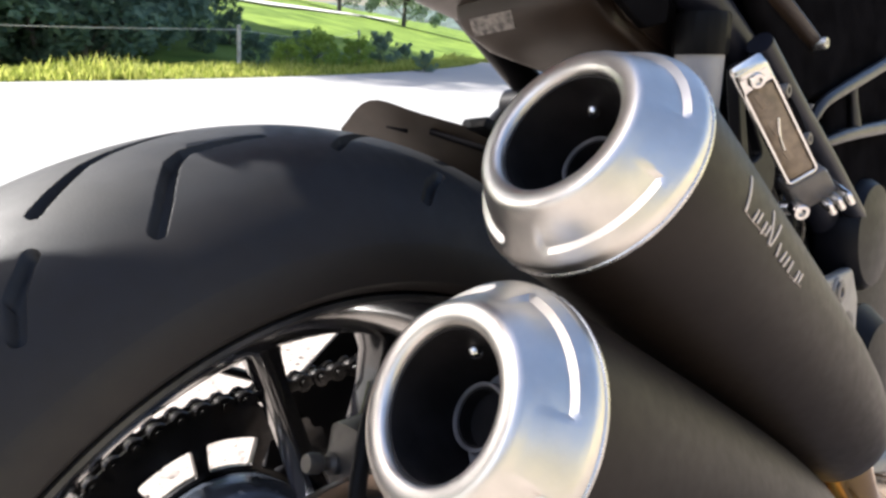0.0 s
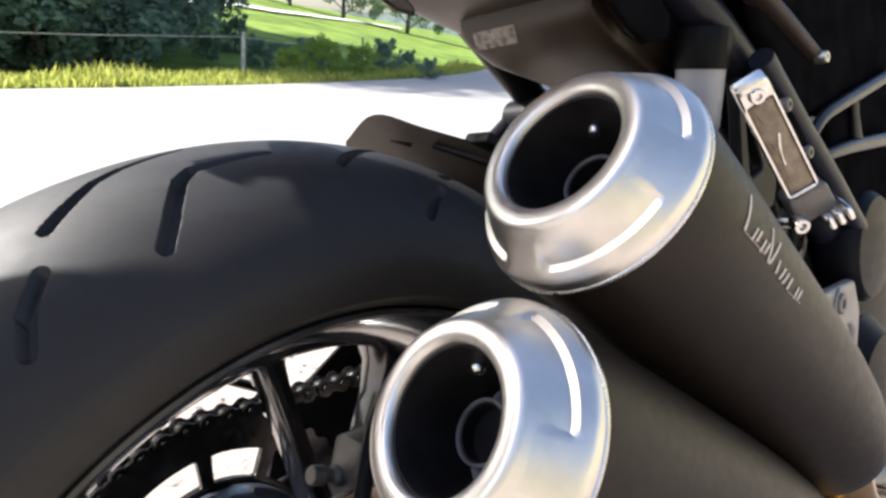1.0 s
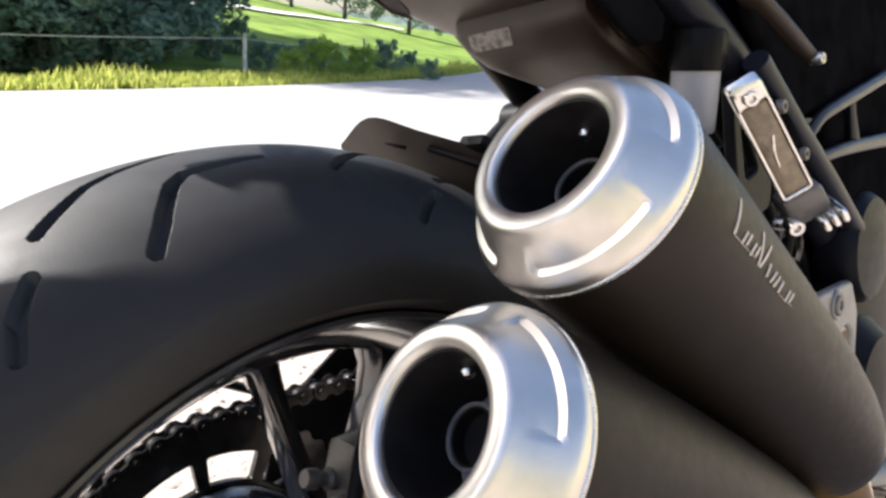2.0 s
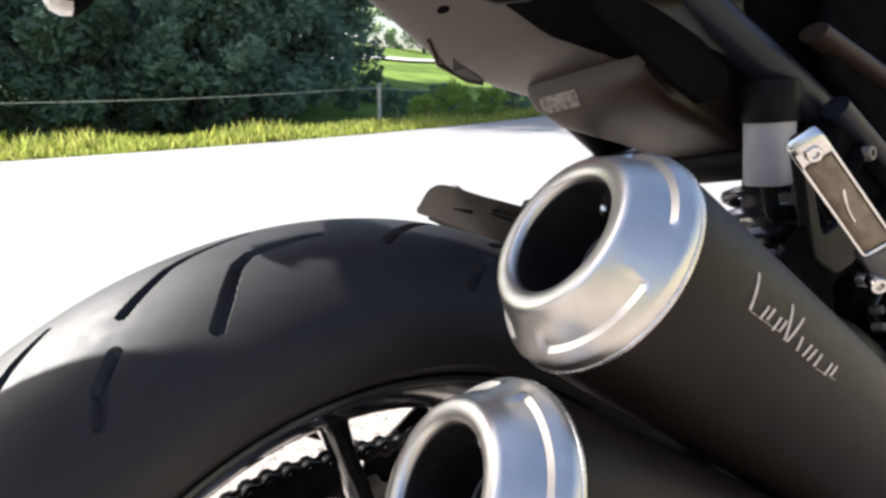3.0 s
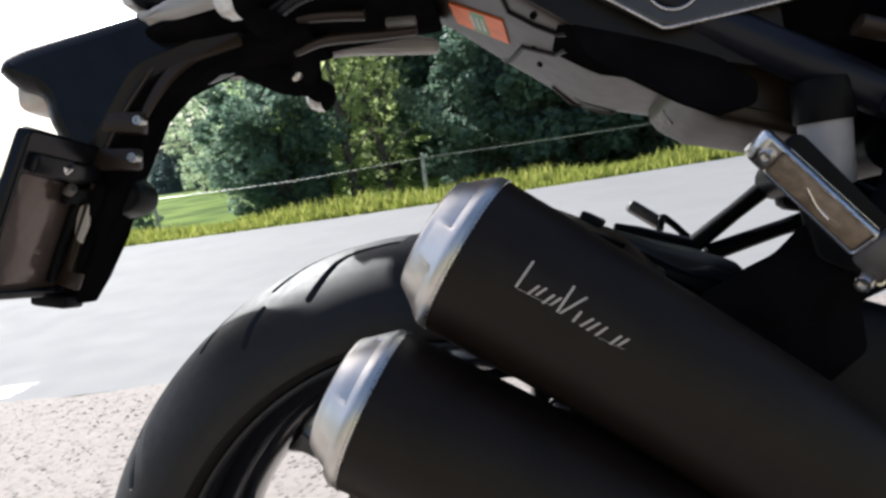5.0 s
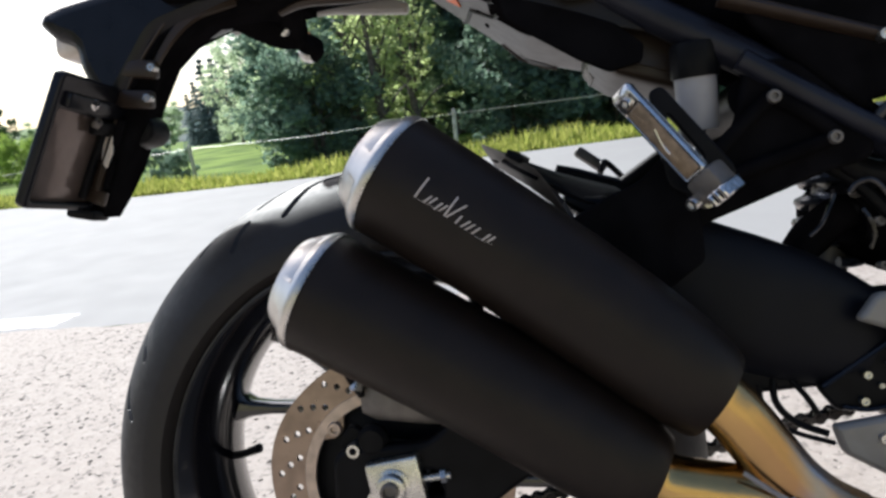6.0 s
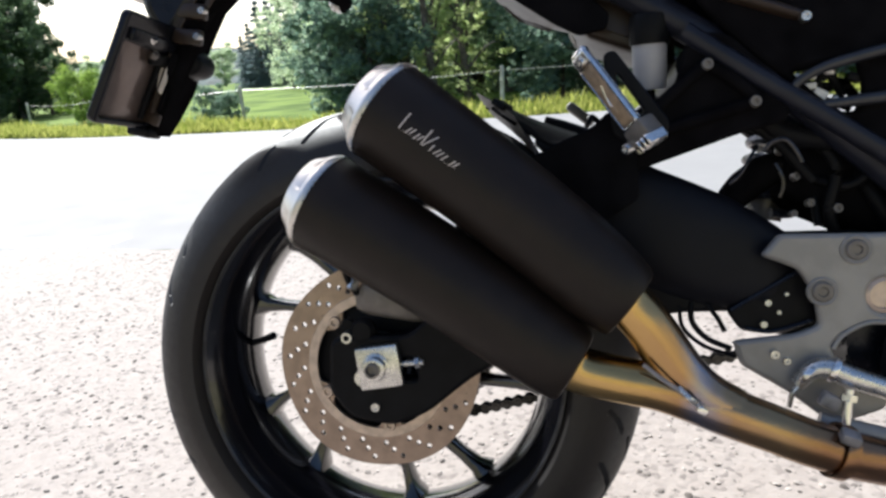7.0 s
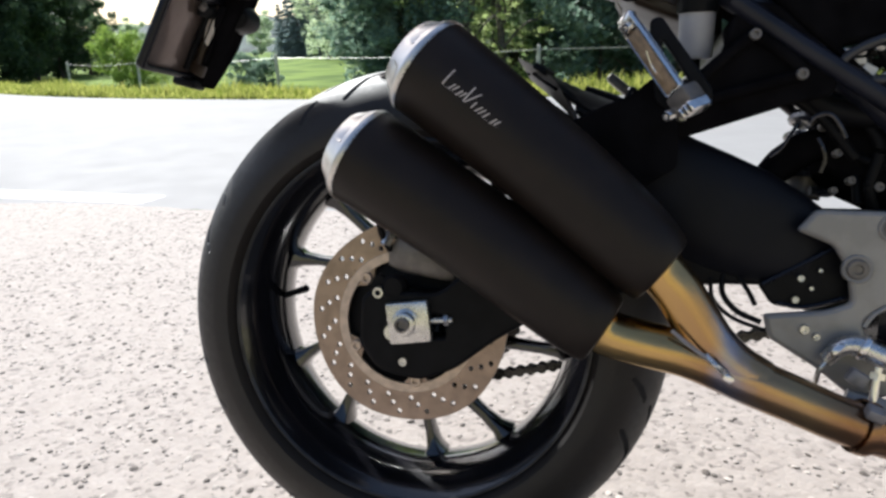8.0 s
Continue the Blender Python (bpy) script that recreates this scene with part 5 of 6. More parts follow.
# ---- motorcycle: mudguard and far-side peg ----
def build_hugger():
    """Close-fitting mudguard arched over the front half of the tyre, with its mount on the swingarm."""
    # from the far side to the near one: lip foot, lip top, middle and front of the roof
    ribs = (((0.1255, 0.083, 0.3070), (0.1240, 0.081, 0.3105), (0.180, 0.085, 0.280), (0.235, 0.088, 0.246)),
            ((0.1470, 0.036, 0.2880), (0.1160, 0.033, 0.3270), (0.184, 0.034, 0.2910), (0.252, 0.034, 0.263)),
            ((0.1650, 0.000, 0.2720), (0.1340, 0.000, 0.3150), (0.196, 0.000, 0.2835), (0.253, 0.000, 0.261)),
            ((0.1930, -0.060, 0.2430), (0.1680, -0.060, 0.2900), (0.212, -0.060, 0.268), (0.256, -0.060, 0.252)),
            ((0.2050, -0.088, 0.2250), (0.1800, -0.086, 0.2730), (0.215, -0.087, 0.250), (0.255, -0.088, 0.236)))
    across = list(zip(*[spline(rib, 5) for rib in zip(*ribs)]))       # one row for each step across
    bm = bmesh.new()
    rows = []
    for rib in across:
        roof = spline(rib[1:], 5)
        rows.append([bm.verts.new(q) for q in (Vector(rib[0]), Vector(rib[0]).lerp(Vector(rib[1]), 0.5), *roof)])
    for a, b in zip(rows, rows[1:]):
        for k in range(len(a) - 1):
            # lip faces take the sunlit brown, the roof plain black
            bm.faces.new((a[k], a[k + 1], b[k + 1], b[k])).material_index = 0 if k < 2 else 1
    bmesh.ops.recalc_face_normals(bm, faces=bm.faces)
    bmesh.ops.solidify(bm, geom=bm.faces[:], thickness=0.004)
    guard = part("rear_hugger", bm, [HUGGER_PLASTIC, BLACK_PLASTIC], bike, "dark plastic rear hugger over the tyre")
    secs = [tail_section(x, z0, z1, 0.086, 0.4) for x, z0, z1 in ((0.196, 0.250, 0.258), (0.23, 0.224, 0.256), (0.272, 0.172, 0.242), (0.290, 0.15, 0.233), (0.305, 0.13, 0.225), (0.325, 0.09, 0.212))]
    part("guard_mount", loft(secs), BLACK_PLASTIC, guard, "black guard mount on the swingarm")
    shield = rounded([(0.190, 0.232), (0.2330, 0.2520), (0.2520, 0.2585), (0.2620, 0.2660), (0.2735, 0.2765), (0.2860, 0.2640), (0.3000, 0.2265), (0.300, 0.190), (0.262, 0.165), (0.216, 0.190)], 0.006)
    part_mesh("inner_shield", cut_plate(shield, [], -0.147, 0.006, 0.002), RECESS_BLACK, guard, "black inner heat shield")
    part("guard_step", block((0.018, 0.030, 0.008), pose(0.1560, -0.034, 0.3020, 0, 34, -14), 0.002), BLACK_PLASTIC, guard, "black raised step")
    # thin black ribs drawn as the shade along the lip's folds
    part("fold_shade", tube([(0.1400, 0.000, 0.3030), (0.1550, -0.030, 0.2905), (0.1725, -0.060, 0.2770)], 0.0022, 8), RECESS_BLACK, guard)
    part("fold_shade", tube([(0.1265, 0.030, 0.3085), (0.1330, 0.016, 0.3045)], [0.0006, 0.0016], 8), RECESS_BLACK, guard)
    return guard


build_hugger()


def build_far_peg():
    m = part("far_peg_hanger", tube([(0.366, 0.120, 0.326), (0.318, 0.120, 0.297), (0.268, 0.122, 0.266)], [0.010, 0.0085, 0.0095], 12), FRAME_BLACK, bike, "black V-shaped peg hanger on the far side")
    part("hanger_strut", tube([(0.425, 0.120, 0.286), (0.360, 0.121, 0.274), (0.285, 0.122, 0.258)], [0.011, 0.008, 0.0095], 12), FRAME_BLACK, m)
    part("hanger_foot", block((0.065, 0.022, 0.022), pose(0.262, 0.122, 0.257, 0, 22, 0), 0.006), FRAME_BLACK, m)
    part("foot_strip", tube([(0.196, 0.122, 0.298), (0.219, 0.122, 0.2880), (0.245, 0.122, 0.2760), (0.275, 0.122, 0.2640)], [0.005, 0.008, 0.010, 0.011], 12), FRAME_BLACK, m)
    part("hanger_top", block((0.095, 0.03, 0.055), pose(0.408, 0.115, 0.308, 0, 16, 0), 0.010), FRAME_BLACK, m)
    peg = part("far_peg", block((0.046, 0.020, 0.014), pose(0.243, 0.19, 0.309, 0, 40, 0), 0.005), PALE_GREY, bike, "grey far passenger footpeg")
    part("peg_hook", tube([(0.252, 0.170, 0.290), (0.258, 0.178, 0.303), (0.268, 0.182, 0.296), (0.284, 0.180, 0.276)], 0.004, 10), FRAME_BLACK, peg)


build_far_peg()


# ---- motorcycle: tail ----
def build_tail():
    def belly(x, z0, z1, hw=0.098):
        return tail_section(x, z0, z1, hw, 0.20, k=40)

    under = part("undertail", loft([belly(0.046, 0.531, 0.545, 0.090), belly(0.050, 0.528, 0.547), belly(0.064, 0.5165, 0.545), belly(0.112, 0.4745, 0.520), belly(0.172, 0.424, 0.490), belly(0.180, 0.419, 0.484, 0.097), belly(0.225, 0.404, 0.46, 0.095), belly(0.258, 0.394, 0.445, 0.092), belly(0.262, 0.397, 0.44, 0.086)]), GREY_PLASTIC, bike, "grey moulded plastic undertail")
    def tray(x, z0, z1, hw, far):
        """The tray is narrower on the far side."""
        return [Vector((v.x, v.y * far if v.y > 0 else v.y, v.z)) for v in belly(x, z0, z1, hw)]

    part("inner_panel", loft([tray(0.2335, 0.393, 0.43, 0.060, 1.00), tray(0.2350, 0.3860, 0.43, 0.066, 0.95), tray(0.2400, 0.3780, 0.425, 0.068, 0.90), tray(0.257, 0.3625, 0.42, 0.071, 0.74), tray(0.300, 0.3450, 0.405, 0.072, 0.44), tray(0.336, 0.3280, 0.39, 0.070, 0.28), tray(0.345, 0.331, 0.38, 0.062, 0.26)]), GREY_PLASTIC, under, "grey plastic inner panel")
    return under


undertail = build_tail()


def on_belly(x, y, off=0.0):
    """A point on the sloping underside, off metres below it."""
    z = float(np.interp(x, (0.064, 0.112, 0.172, 0.180, 0.225, 0.258), (0.5165, 0.4745, 0.424, 0.419, 0.404, 0.394)))
    return Vector((x, y, z)) + Vector((-0.66, 0, -0.75)) * off


def build_sticker():
    def patch(name, corners, off, thick, mat, parent, label=""):
        secs = [[on_belly(x, y, off + o) for x, y in corners] for o in (0, thick)]
        return part(name, loft(secs), mat, parent, label, smooth=False)

    def inner(u0, u1, v0, v1):
        """A part of the sticker's own slanted outline."""
        a, b, c, d = (Vector((*q, 0)) for q in STICKER)
        return [tuple(a.lerp(b, u).lerp(d.lerp(c, u), v))[:2] for u, v in ((u0, v0), (u1, v0), (u1, v1), (u0, v1))]

    st = patch("warning_sticker", STICKER, -0.0010, 0.0024, ORANGE, undertail, "orange sticker with a green and pale print")
    patch("print_patch", inner(0.36, 0.66, 0.04, 0.96), 0.0014, 0.0004, GREEN_PRINT, st)
    for u in (0.40, 0.50, 0.60):
        patch("print_bar", inner(u - 0.025, u + 0.025, 0.25, 0.80), 0.0018, 0.0004, PALE_PRINT, st)
    for line in (SEAM_A, SEAM_B):
        part("panel_seam", tube([on_belly(x, y, 0.0) for x, y in line], 0.0026, 8, smooth_line=False), BLACK_PLASTIC, undertail)
    bm = bmesh.new()
    rows = []
    for x, y0, y1 in ((0.144, -0.088, -0.030), (0.150, -0.0965, -0.026), (0.172, -0.0965, -0.034), (0.180, -0.0965, -0.036), (0.205, -0.096, -0.040), (0.225, -0.095, -0.044), (0.256, -0.092, -0.046)):
        rows.append([bm.verts.new(on_belly(x, y0 + (y1 - y0) * k / 3, 0.0008)) for k in range(4)])
    for a, b in zip(rows, rows[1:]):
        for k in range(3):
            bm.faces.new((a[k], a[k + 1], b[k + 1], b[k]))
    bmesh.ops.recalc_face_normals(bm, faces=bm.faces)
    bmesh.ops.solidify(bm, geom=bm.faces[:], thickness=-0.004)
    # flat black patches stand for the shade in slots and pocket
    for x, y, turn in ((0.131, -0.004, 20), (0.137, 0.030, 10), (0.128, -0.080, 15)):
        patch("slot_shade", [(x + 0.0045 * math.cos(q + radians(turn)) * 0.5, y + 0.0075 * math.sin(q)) for q in (2 * math.pi * i / 12 for i in range(12))], 0.0, 0.0006, RECESS_BLACK, undertail)
    patch("pocket_shade", [(0.168, 0.070), (0.178, 0.088), (0.196, 0.092), (0.206, 0.086), (0.198, 0.078), (0.180, 0.070)], -0.0005, 0.0009, BLACK_PLASTIC, undertail)
    part("pocket_rim", tube([on_belly(x, y, 0.0) for x, y in ((0.150, 0.076), (0.168, 0.094), (0.196, 0.095), (0.208, 0.088))], 0.0018, 8, smooth_line=False), GREY_PLASTIC, undertail)
    pad = part("rubber_pad", bm, RECESS_BLACK, undertail, "black ribbed rubber pad")
    # sheets added over the side walls, the first darkened for shade
    for loop, y, skin in (([(0.047, 0.531), (0.060, 0.521), (0.112, 0.4765), (0.172, 0.4275), (0.180, 0.4235), (0.225, 0.4070), (0.300, 0.385), (0.300, 0.450), (0.190, 0.500), (0.100, 0.530), (0.050, 0.544)], -0.0990, SIDE_SHADE), ([(0.2655, 0.372), (0.335, 0.345), (0.335, 0.385), (0.275, 0.415), (0.2450, 0.415), (0.2450, 0.388)], -0.0730, GREY_PLASTIC)):
        part_mesh("side_sheet", cut_plate(loop, [], y, 0.003, 0.0008), skin, undertail, "thin sheet over the plastic's side wall")
    flank = [(0.152, 0.4438), (0.186, 0.4311), (0.224, 0.4158), (0.254, 0.4016), (0.277, 0.3803), (0.274, 0.3650), (0.246, 0.3600), (0.2206, 0.374), (0.1974, 0.3905), (0.1750, 0.4065), (0.160, 0.4190)]
    part_mesh("pad_flank", cut_plate(rounded(flank, 0.004), [], -0.0985, 0.006, 0.0015), RECESS_BLACK, pad, "black flank of the rubber pad")
    label = [(0.2346, 0.004, 0.3898), (0.2346, 0.048, 0.3898), (0.2415, 0.050, 0.3770), (0.2415, 0.006, 0.3770)]
    part("faded_label", loft([[Vector(q) + Vector((-0.88, 0, -0.47)) * o for q in label] for o in (0.0006, 0.0016)]), FADED, undertail, "scuffed pale label", smooth=False)


STICKER = ((0.063, 0.008), (0.107, -0.031), (0.112, 0.019), (0.068, 0.054))
SEAM_A = ((0.108, 0.086), (0.113, 0.072), (0.123, 0.007), (0.147, -0.023), (0.153, -0.050))
SEAM_B = ((0.104, -0.091), (0.111, -0.059), (0.130, -0.064), (0.146, -0.074), (0.151, -0.086))
build_sticker()


def build_side_bracket():
    """Triangular alloy bracket with three lightening holes."""
    loop = rounded([(0.1245, 0.508), (0.132, 0.517), (0.224, 0.487), (0.318, 0.457), (0.328, 0.4445), (0.320, 0.4325), (0.216, 0.425), (0.128, 0.490)], 0.010)
    holes = [ring_points(0.1806, 0.4800, 0.0125)[::-1], ring_points(0.2252, 0.4562, 0.0180, 36)[::-1], ring_points(0.2760, 0.4492, 0.0115)[::-1]]
    br = part_mesh("side_bracket", cut_plate(loop, holes, -0.107, 0.010, 0.003), BRACKET_ALLOY, bike, "silver triangular alloy bracket with three holes")
    # steel rings and a lower line added as the bevels' highlights
    for x, z, r in ((0.1806, 0.4800, 0.0131), (0.2252, 0.4562, 0.0186), (0.2760, 0.4492, 0.0121)):
        part("hole_highlight", tube([(x + r * math.cos(q), -0.1118, z + r * math.sin(q)) for q in (2 * math.pi * i / 32 for i in range(33))], 0.0011, 6, smooth_line=False), STEEL, br, "bright ring for the hole edge's highlight")
    part("edge_highlight", tube([(0.125, -0.1110, 0.4955), (0.168, -0.1110, 0.4620), (0.214, -0.1110, 0.4265), (0.220, -0.1110, 0.4259), (0.268, -0.1110, 0.4292), (0.318, -0.1110, 0.4335)], 0.0012, 6, smooth_line=False), STEEL, br, "bright line for the bevel's highlight")
    bolt((0.137, -0.113, 0.504), (0, -1, 0), 0.0070, br, STEEL)
    bolt((0.3145, -0.113, 0.444), (0, -1, 0), 0.0065, br, STEEL)


build_side_bracket()


def build_seat():
    secs = []
    for x, z0, z1, hw in ((-0.088, 0.565, 0.600, 0.045), (-0.075, 0.553, 0.625, 0.075), (-0.04, 0.545, 0.640, 0.098), (0.05, 0.527, 0.645, 0.110), (0.15, 0.512, 0.640, 0.116), (0.30, 0.480, 0.610, 0.118), (0.50, 0.46, 0.58, 0.118), (0.72, 0.47, 0.60, 0.105)):
        secs.append(tail_section(x, z0, z1, hw, 0.55, k=32))
    part("seat", loft(secs), SEAT_VINYL, bike, "shiny black vinyl seat")
    # grey cowl strip below the seat, running back to the tail
    for s in (-1, 1):
        loop = [(-0.182, 0.508), (-0.125, 0.529), (-0.085, 0.541), (-0.055, 0.544), (0.0, 0.528), (0.046, 0.510), (0.044, 0.497), (0.0, 0.503), (-0.045, 0.510), (-0.080, 0.512), (-0.150, 0.504)]
        cowl = part_mesh("cowl_strip", cut_plate(rounded(loop, 0.006), [], s * 0.088, 0.014, 0.005), COWL_SILVER, bike, "silver painted tail cowl strip")
    core = part("tail_core", loft([tail_section(-0.190, 0.505, 0.514, 0.060), tail_section(-0.15, 0.503, 0.525, 0.078), tail_section(-0.05, 0.508, 0.540, 0.080), tail_section(0.05, 0.512, 0.530, 0.080)]), RECESS_BLACK, bike, "black plastic tail frame")
    pod = rounded([(-0.210, 0.545), (-0.222, 0.600), (-0.219, 0.648), (-0.205, 0.654), (-0.180, 0.650), (-0.133, 0.619), (-0.126, 0.600), (-0.124, 0.560), (-0.160, 0.530)], 0.010)
    lamp = part_mesh("tail_lamp", cut_plate(pod, [], 0.0, 0.112, 0.016), GLOSS_BLACK, bike, "dark smoked tail lamp pod with a pale rear lens")
    lens = rounded([(-0.204, 0.540), (-0.2155, 0.598), (-0.2130, 0.645), (-0.2225, 0.647), (-0.2260, 0.600), (-0.2140, 0.542)], 0.003)
    part_mesh("tail_lens", cut_plate(lens, [], 0.0, 0.094, 0.003), LENS_WHITE, lamp, "pale lens edge")
    rod = tube([(-0.09, -0.06, 0.500), (-0.05, -0.075, 0.512), (0.0, -0.078, 0.514), (0.042, -0.078, 0.506)], 0.008, 12)
    part("tail_tube", rod, GLOSS_BLACK, core)
    part("tail_rail", tube([(-0.066, -0.034, 0.509), (-0.035, -0.034, 0.506), (-0.008, -0.034, 0.502)], 0.0065, 12, flat=0.7), GREY_PLASTIC, core, "grey tail strip")
    part("tail_strip", tube([(-0.075, -0.02, 0.484), (-0.045, -0.03, 0.487), (0.0, -0.03, 0.484), (0.034, -0.03, 0.482)], [0.004, 0.006, 0.006, 0.005], 12, flat=0.7), GREY_PLASTIC, core)
    part("strip_buckle", block((0.026, 0.010, 0.008), pose(0.022, -0.036, 0.4895, 0, 6, 0), 0.002), PALE_GREY, core, "pale metal tab")


build_seat()


def build_indicator(at, inboard):
    """Small turn signal: stalk, black shell, faceted white lens facing back, amber insert on top."""
    x, y, z = at
    stem = part("turn_signal", tube([inboard, Vector(inboard).lerp(Vector(at), 0.5) + Vector((0, 0, -0.003)), (x + 0.012, y, z - 0.004)], [0.013, 0.009, 0.010], 14), RECESS_BLACK, bike, "black turn signal with a clear faceted lens")

    def ring(dx, hy, hz, power=0.62):
        return [Vector((x + dx, y + hy * math.copysign(abs(math.cos(q)) ** power, math.cos(q)), z + hz * math.copysign(abs(math.sin(q)) ** power, math.sin(q)))) for q in (2 * math.pi * i / 20 for i in range(20))]

    part("signal_shell", loft([ring(0.023, 0.006, 0.008), ring(0.019, 0.011, 0.012), ring(0.012, 0.0140, 0.0170), ring(0.009, 0.0145, 0.0178)]), RECESS_BLACK, stem)
    part("signal_lens", loft([ring(0.0092, 0.0140, 0.0172), ring(0.001, 0.0140, 0.0172), ring(-0.005, 0.0110, 0.0140), ring(-0.0080, 0.006, 0.009)]), LENS_WHITE, stem, "clear faceted lens", smooth=False)
    part("lens_amber", block((0.012, 0.018, 0.008), pose(x + 0.004, y, z + 0.0160, 0, -20, 0), 0.003), AMBER, stem, "amber insert")


build_indicator((-0.094, -0.125, 0.498), (-0.080, -0.06, 0.494))
build_indicator((-0.104, 0.142, 0.490), (-0.096, 0.075, 0.498))


def build_plate_holder():
    def limb(x, z, wide, thick, tilt, back, far=0.063):
        """One section of the arm: it reaches further out on the far side, where its front edge lies further back."""
        m = pose(x, 0, z, 0, tilt, 0)
        ring = []
        for q in (2 * math.pi * i / 24 for i in range(24)):
            y = wide * math.copysign(abs(math.cos(q)) ** 0.4, math.cos(q))
            y = y * far / wide if y > 0 else y
            ring.append(m @ Vector((thick * math.copysign(abs(math.sin(q)) ** 0.4, math.sin(q)) - back * (y + wide) / (far + wide), y, 0)))
        return ring

    arm = loft([limb(-0.318, 0.300, 0.018, 0.017, 25, 0.004, 0.02), limb(-0.306, 0.322, 0.022, 0.021, 26, 0.008, 0.03), limb(-0.288, 0.354, 0.024, 0.021, 28, 0.018, 0.055), limb(-0.268, 0.386, 0.025, 0.021, 30, 0.028), limb(-0.243, 0.425, 0.027, 0.022, 35, 0.032), limb(-0.222, 0.454, 0.028, 0.022, 45, 0.036), limb(-0.198, 0.476, 0.030, 0.021, 58, 0.032), limb(-0.160, 0.497, 0.031, 0.018, 76, 0.018), limb(-0.120, 0.503, 0.032, 0.018, 88, 0.008), limb(-0.090, 0.505, 0.034, 0.014, 90, 0.002), limb(-0.060, 0.510, 0.034, 0.012, 90, 0.0)])
    holder = part("plate_holder", arm, RECESS_BLACK, bike, "curved black number plate arm")
    blade = rounded([(-0.346, 0.508), (-0.340, 0.520), (-0.318, 0.527), (-0.270, 0.533), (-0.205, 0.541), (-0.110, 0.538), (-0.110, 0.500), (-0.206, 0.476), (-0.246, 0.424), (-0.266, 0.402), (-0.290, 0.428), (-0.303, 0.455), (-0.305, 0.478), (-0.330, 0.490)], 0.010)
    part_mesh("fender_blade", cut_plate(blade, [], 0.0, 0.080, 0.016), TAIL_GLOSS, holder, "blue-black rear blade")

    def ribbon(points, wide, off):
        """A flat strip on the near side of the arm, given by (x, z) along its middle."""
        line = spline([(x, 0, z) for x, z in points], 6)
        rings = []
        for i, q in enumerate(line):
            way = (line[min(i + 1, len(line) - 1)] - line[max(i - 1, 0)]).normalized()
            side = Vector((-way.z, 0, way.x)) * wide * (0.55 + 0.45 * math.sin(math.pi * min(1, 0.12 + i / len(line))))
            rings.append([q + side * f + Vector((0, y, 0)) for f, y in ((-0.5, off + 0.004), (-0.36, off), (0.36, off), (0.5, off + 0.004))])
        return loft(rings)

    # flat strip added as the reflection running down the black arm
    part("arm_sheen", ribbon(((-0.118, 0.4985), (-0.142, 0.4965), (-0.1640, 0.4930), (-0.1860, 0.4800), (-0.2050, 0.4600), (-0.2200, 0.4390)), 0.0125, -0.0345), GREY_PLASTIC, holder, "brown-grey strip for the light reflected along the arm")
    part("edge_line", tube([(-0.190, -0.036, 0.4945), (-0.208, -0.037, 0.4760), (-0.232, -0.037, 0.4480), (-0.256, -0.036, 0.4130), (-0.284, -0.034, 0.3600), (-0.300, -0.032, 0.3250)], 0.0016, 8), GREY_PLASTIC, holder)
    part("plate_lamp", loft([tail_section(-0.342, 0.482, 0.498, 0.012), tail_section(-0.334, 0.474, 0.498, 0.024), tail_section(-0.318, 0.472, 0.494, 0.028), tail_section(-0.303, 0.476, 0.490, 0.028)]), LAMP_PALE, holder, "small pale plate lamp")
    tab = rounded([(-0.278, 0.404), (-0.252, 0.406), (-0.2405, 0.392), (-0.2415, 0.378), (-0.252, 0.370), (-0.280, 0.368)], 0.006)
    part_mesh("arm_tab", cut_plate(tab, [], 0.012, 0.046, 0.008), BLACK_PLASTIC, holder, "black lug on the arm")
    for x, z, tilt in ((-0.2330, 0.4440, 36), (-0.2420, 0.4130, 34)):
        part("arm_band", block((0.042, 0.012, 0.019), pose(x, -0.0335, z, 0, tilt - 26, 0), 0.003), GREY_PLASTIC, holder, "brown-grey clamp band")
        bolt((x + 0.0175, -0.0395, z - 0.002), (0, -1, 0), 0.0045, holder, STEEL)
    # slotted lower part of the arm
    tilt = math.degrees(math.atan2(0.0575, 0.116))
    for at, size, mat in (((-0.272, -0.031, 0.3830), (0.020, 0.006, 0.030), RECESS_BLACK), ((-0.296, -0.029, 0.3360), (0.010, 0.008, 0.030), GREY_PLASTIC), ((-0.303, -0.028, 0.3160), (0.022, 0.008, 0.016), GREY_PLASTIC), ((-0.284, -0.030, 0.3380), (0.006, 0.006, 0.034), RECESS_BLACK)):
        part("arm_rib", block(size, pose(*at, 0, tilt, 0), 0.002), mat, holder)
    part("arm_foot", block((0.034, 0.030, 0.012), pose(-0.322, -0.020, 0.299, 0, 14, 0), 0.004), BLACK_PLASTIC, holder)
    chip = rounded([(-0.2835, 0.3780), (-0.2725, 0.3780), (-0.2760, 0.3600), (-0.2850, 0.3440), (-0.2900, 0.3520)], 0.002)
    part_mesh("pale_chip", cut_plate(chip, [], -0.0325, 0.004, 0.001), LAMP_PALE, holder, "small pale reflector on the arm")
    m = pose(-0.2925, -0.072, 0.367, 0, tilt, 0)
    plate = part("number_plate", block((0.004, 0.104, 0.130), m, 0.0015), PLATE_BACK, bike, "back of a number plate with a dark border")
    loop = rounded([(-0.056, -0.069), (0.056, -0.069), (0.056, 0.069), (-0.056, 0.069)], 0.008)
    hole = rounded([(-0.048, -0.061), (0.046, -0.061), (0.046, 0.030), (-0.048, 0.034)], 0.004)[::-1]
    me = cut_plate(loop, [hole], 0.0, 0.012, 0.003)
    me.transform(m @ Matrix.Translation((0.003, 0, 0)) @ Matrix.Rotation(radians(90), 4, "Z"))
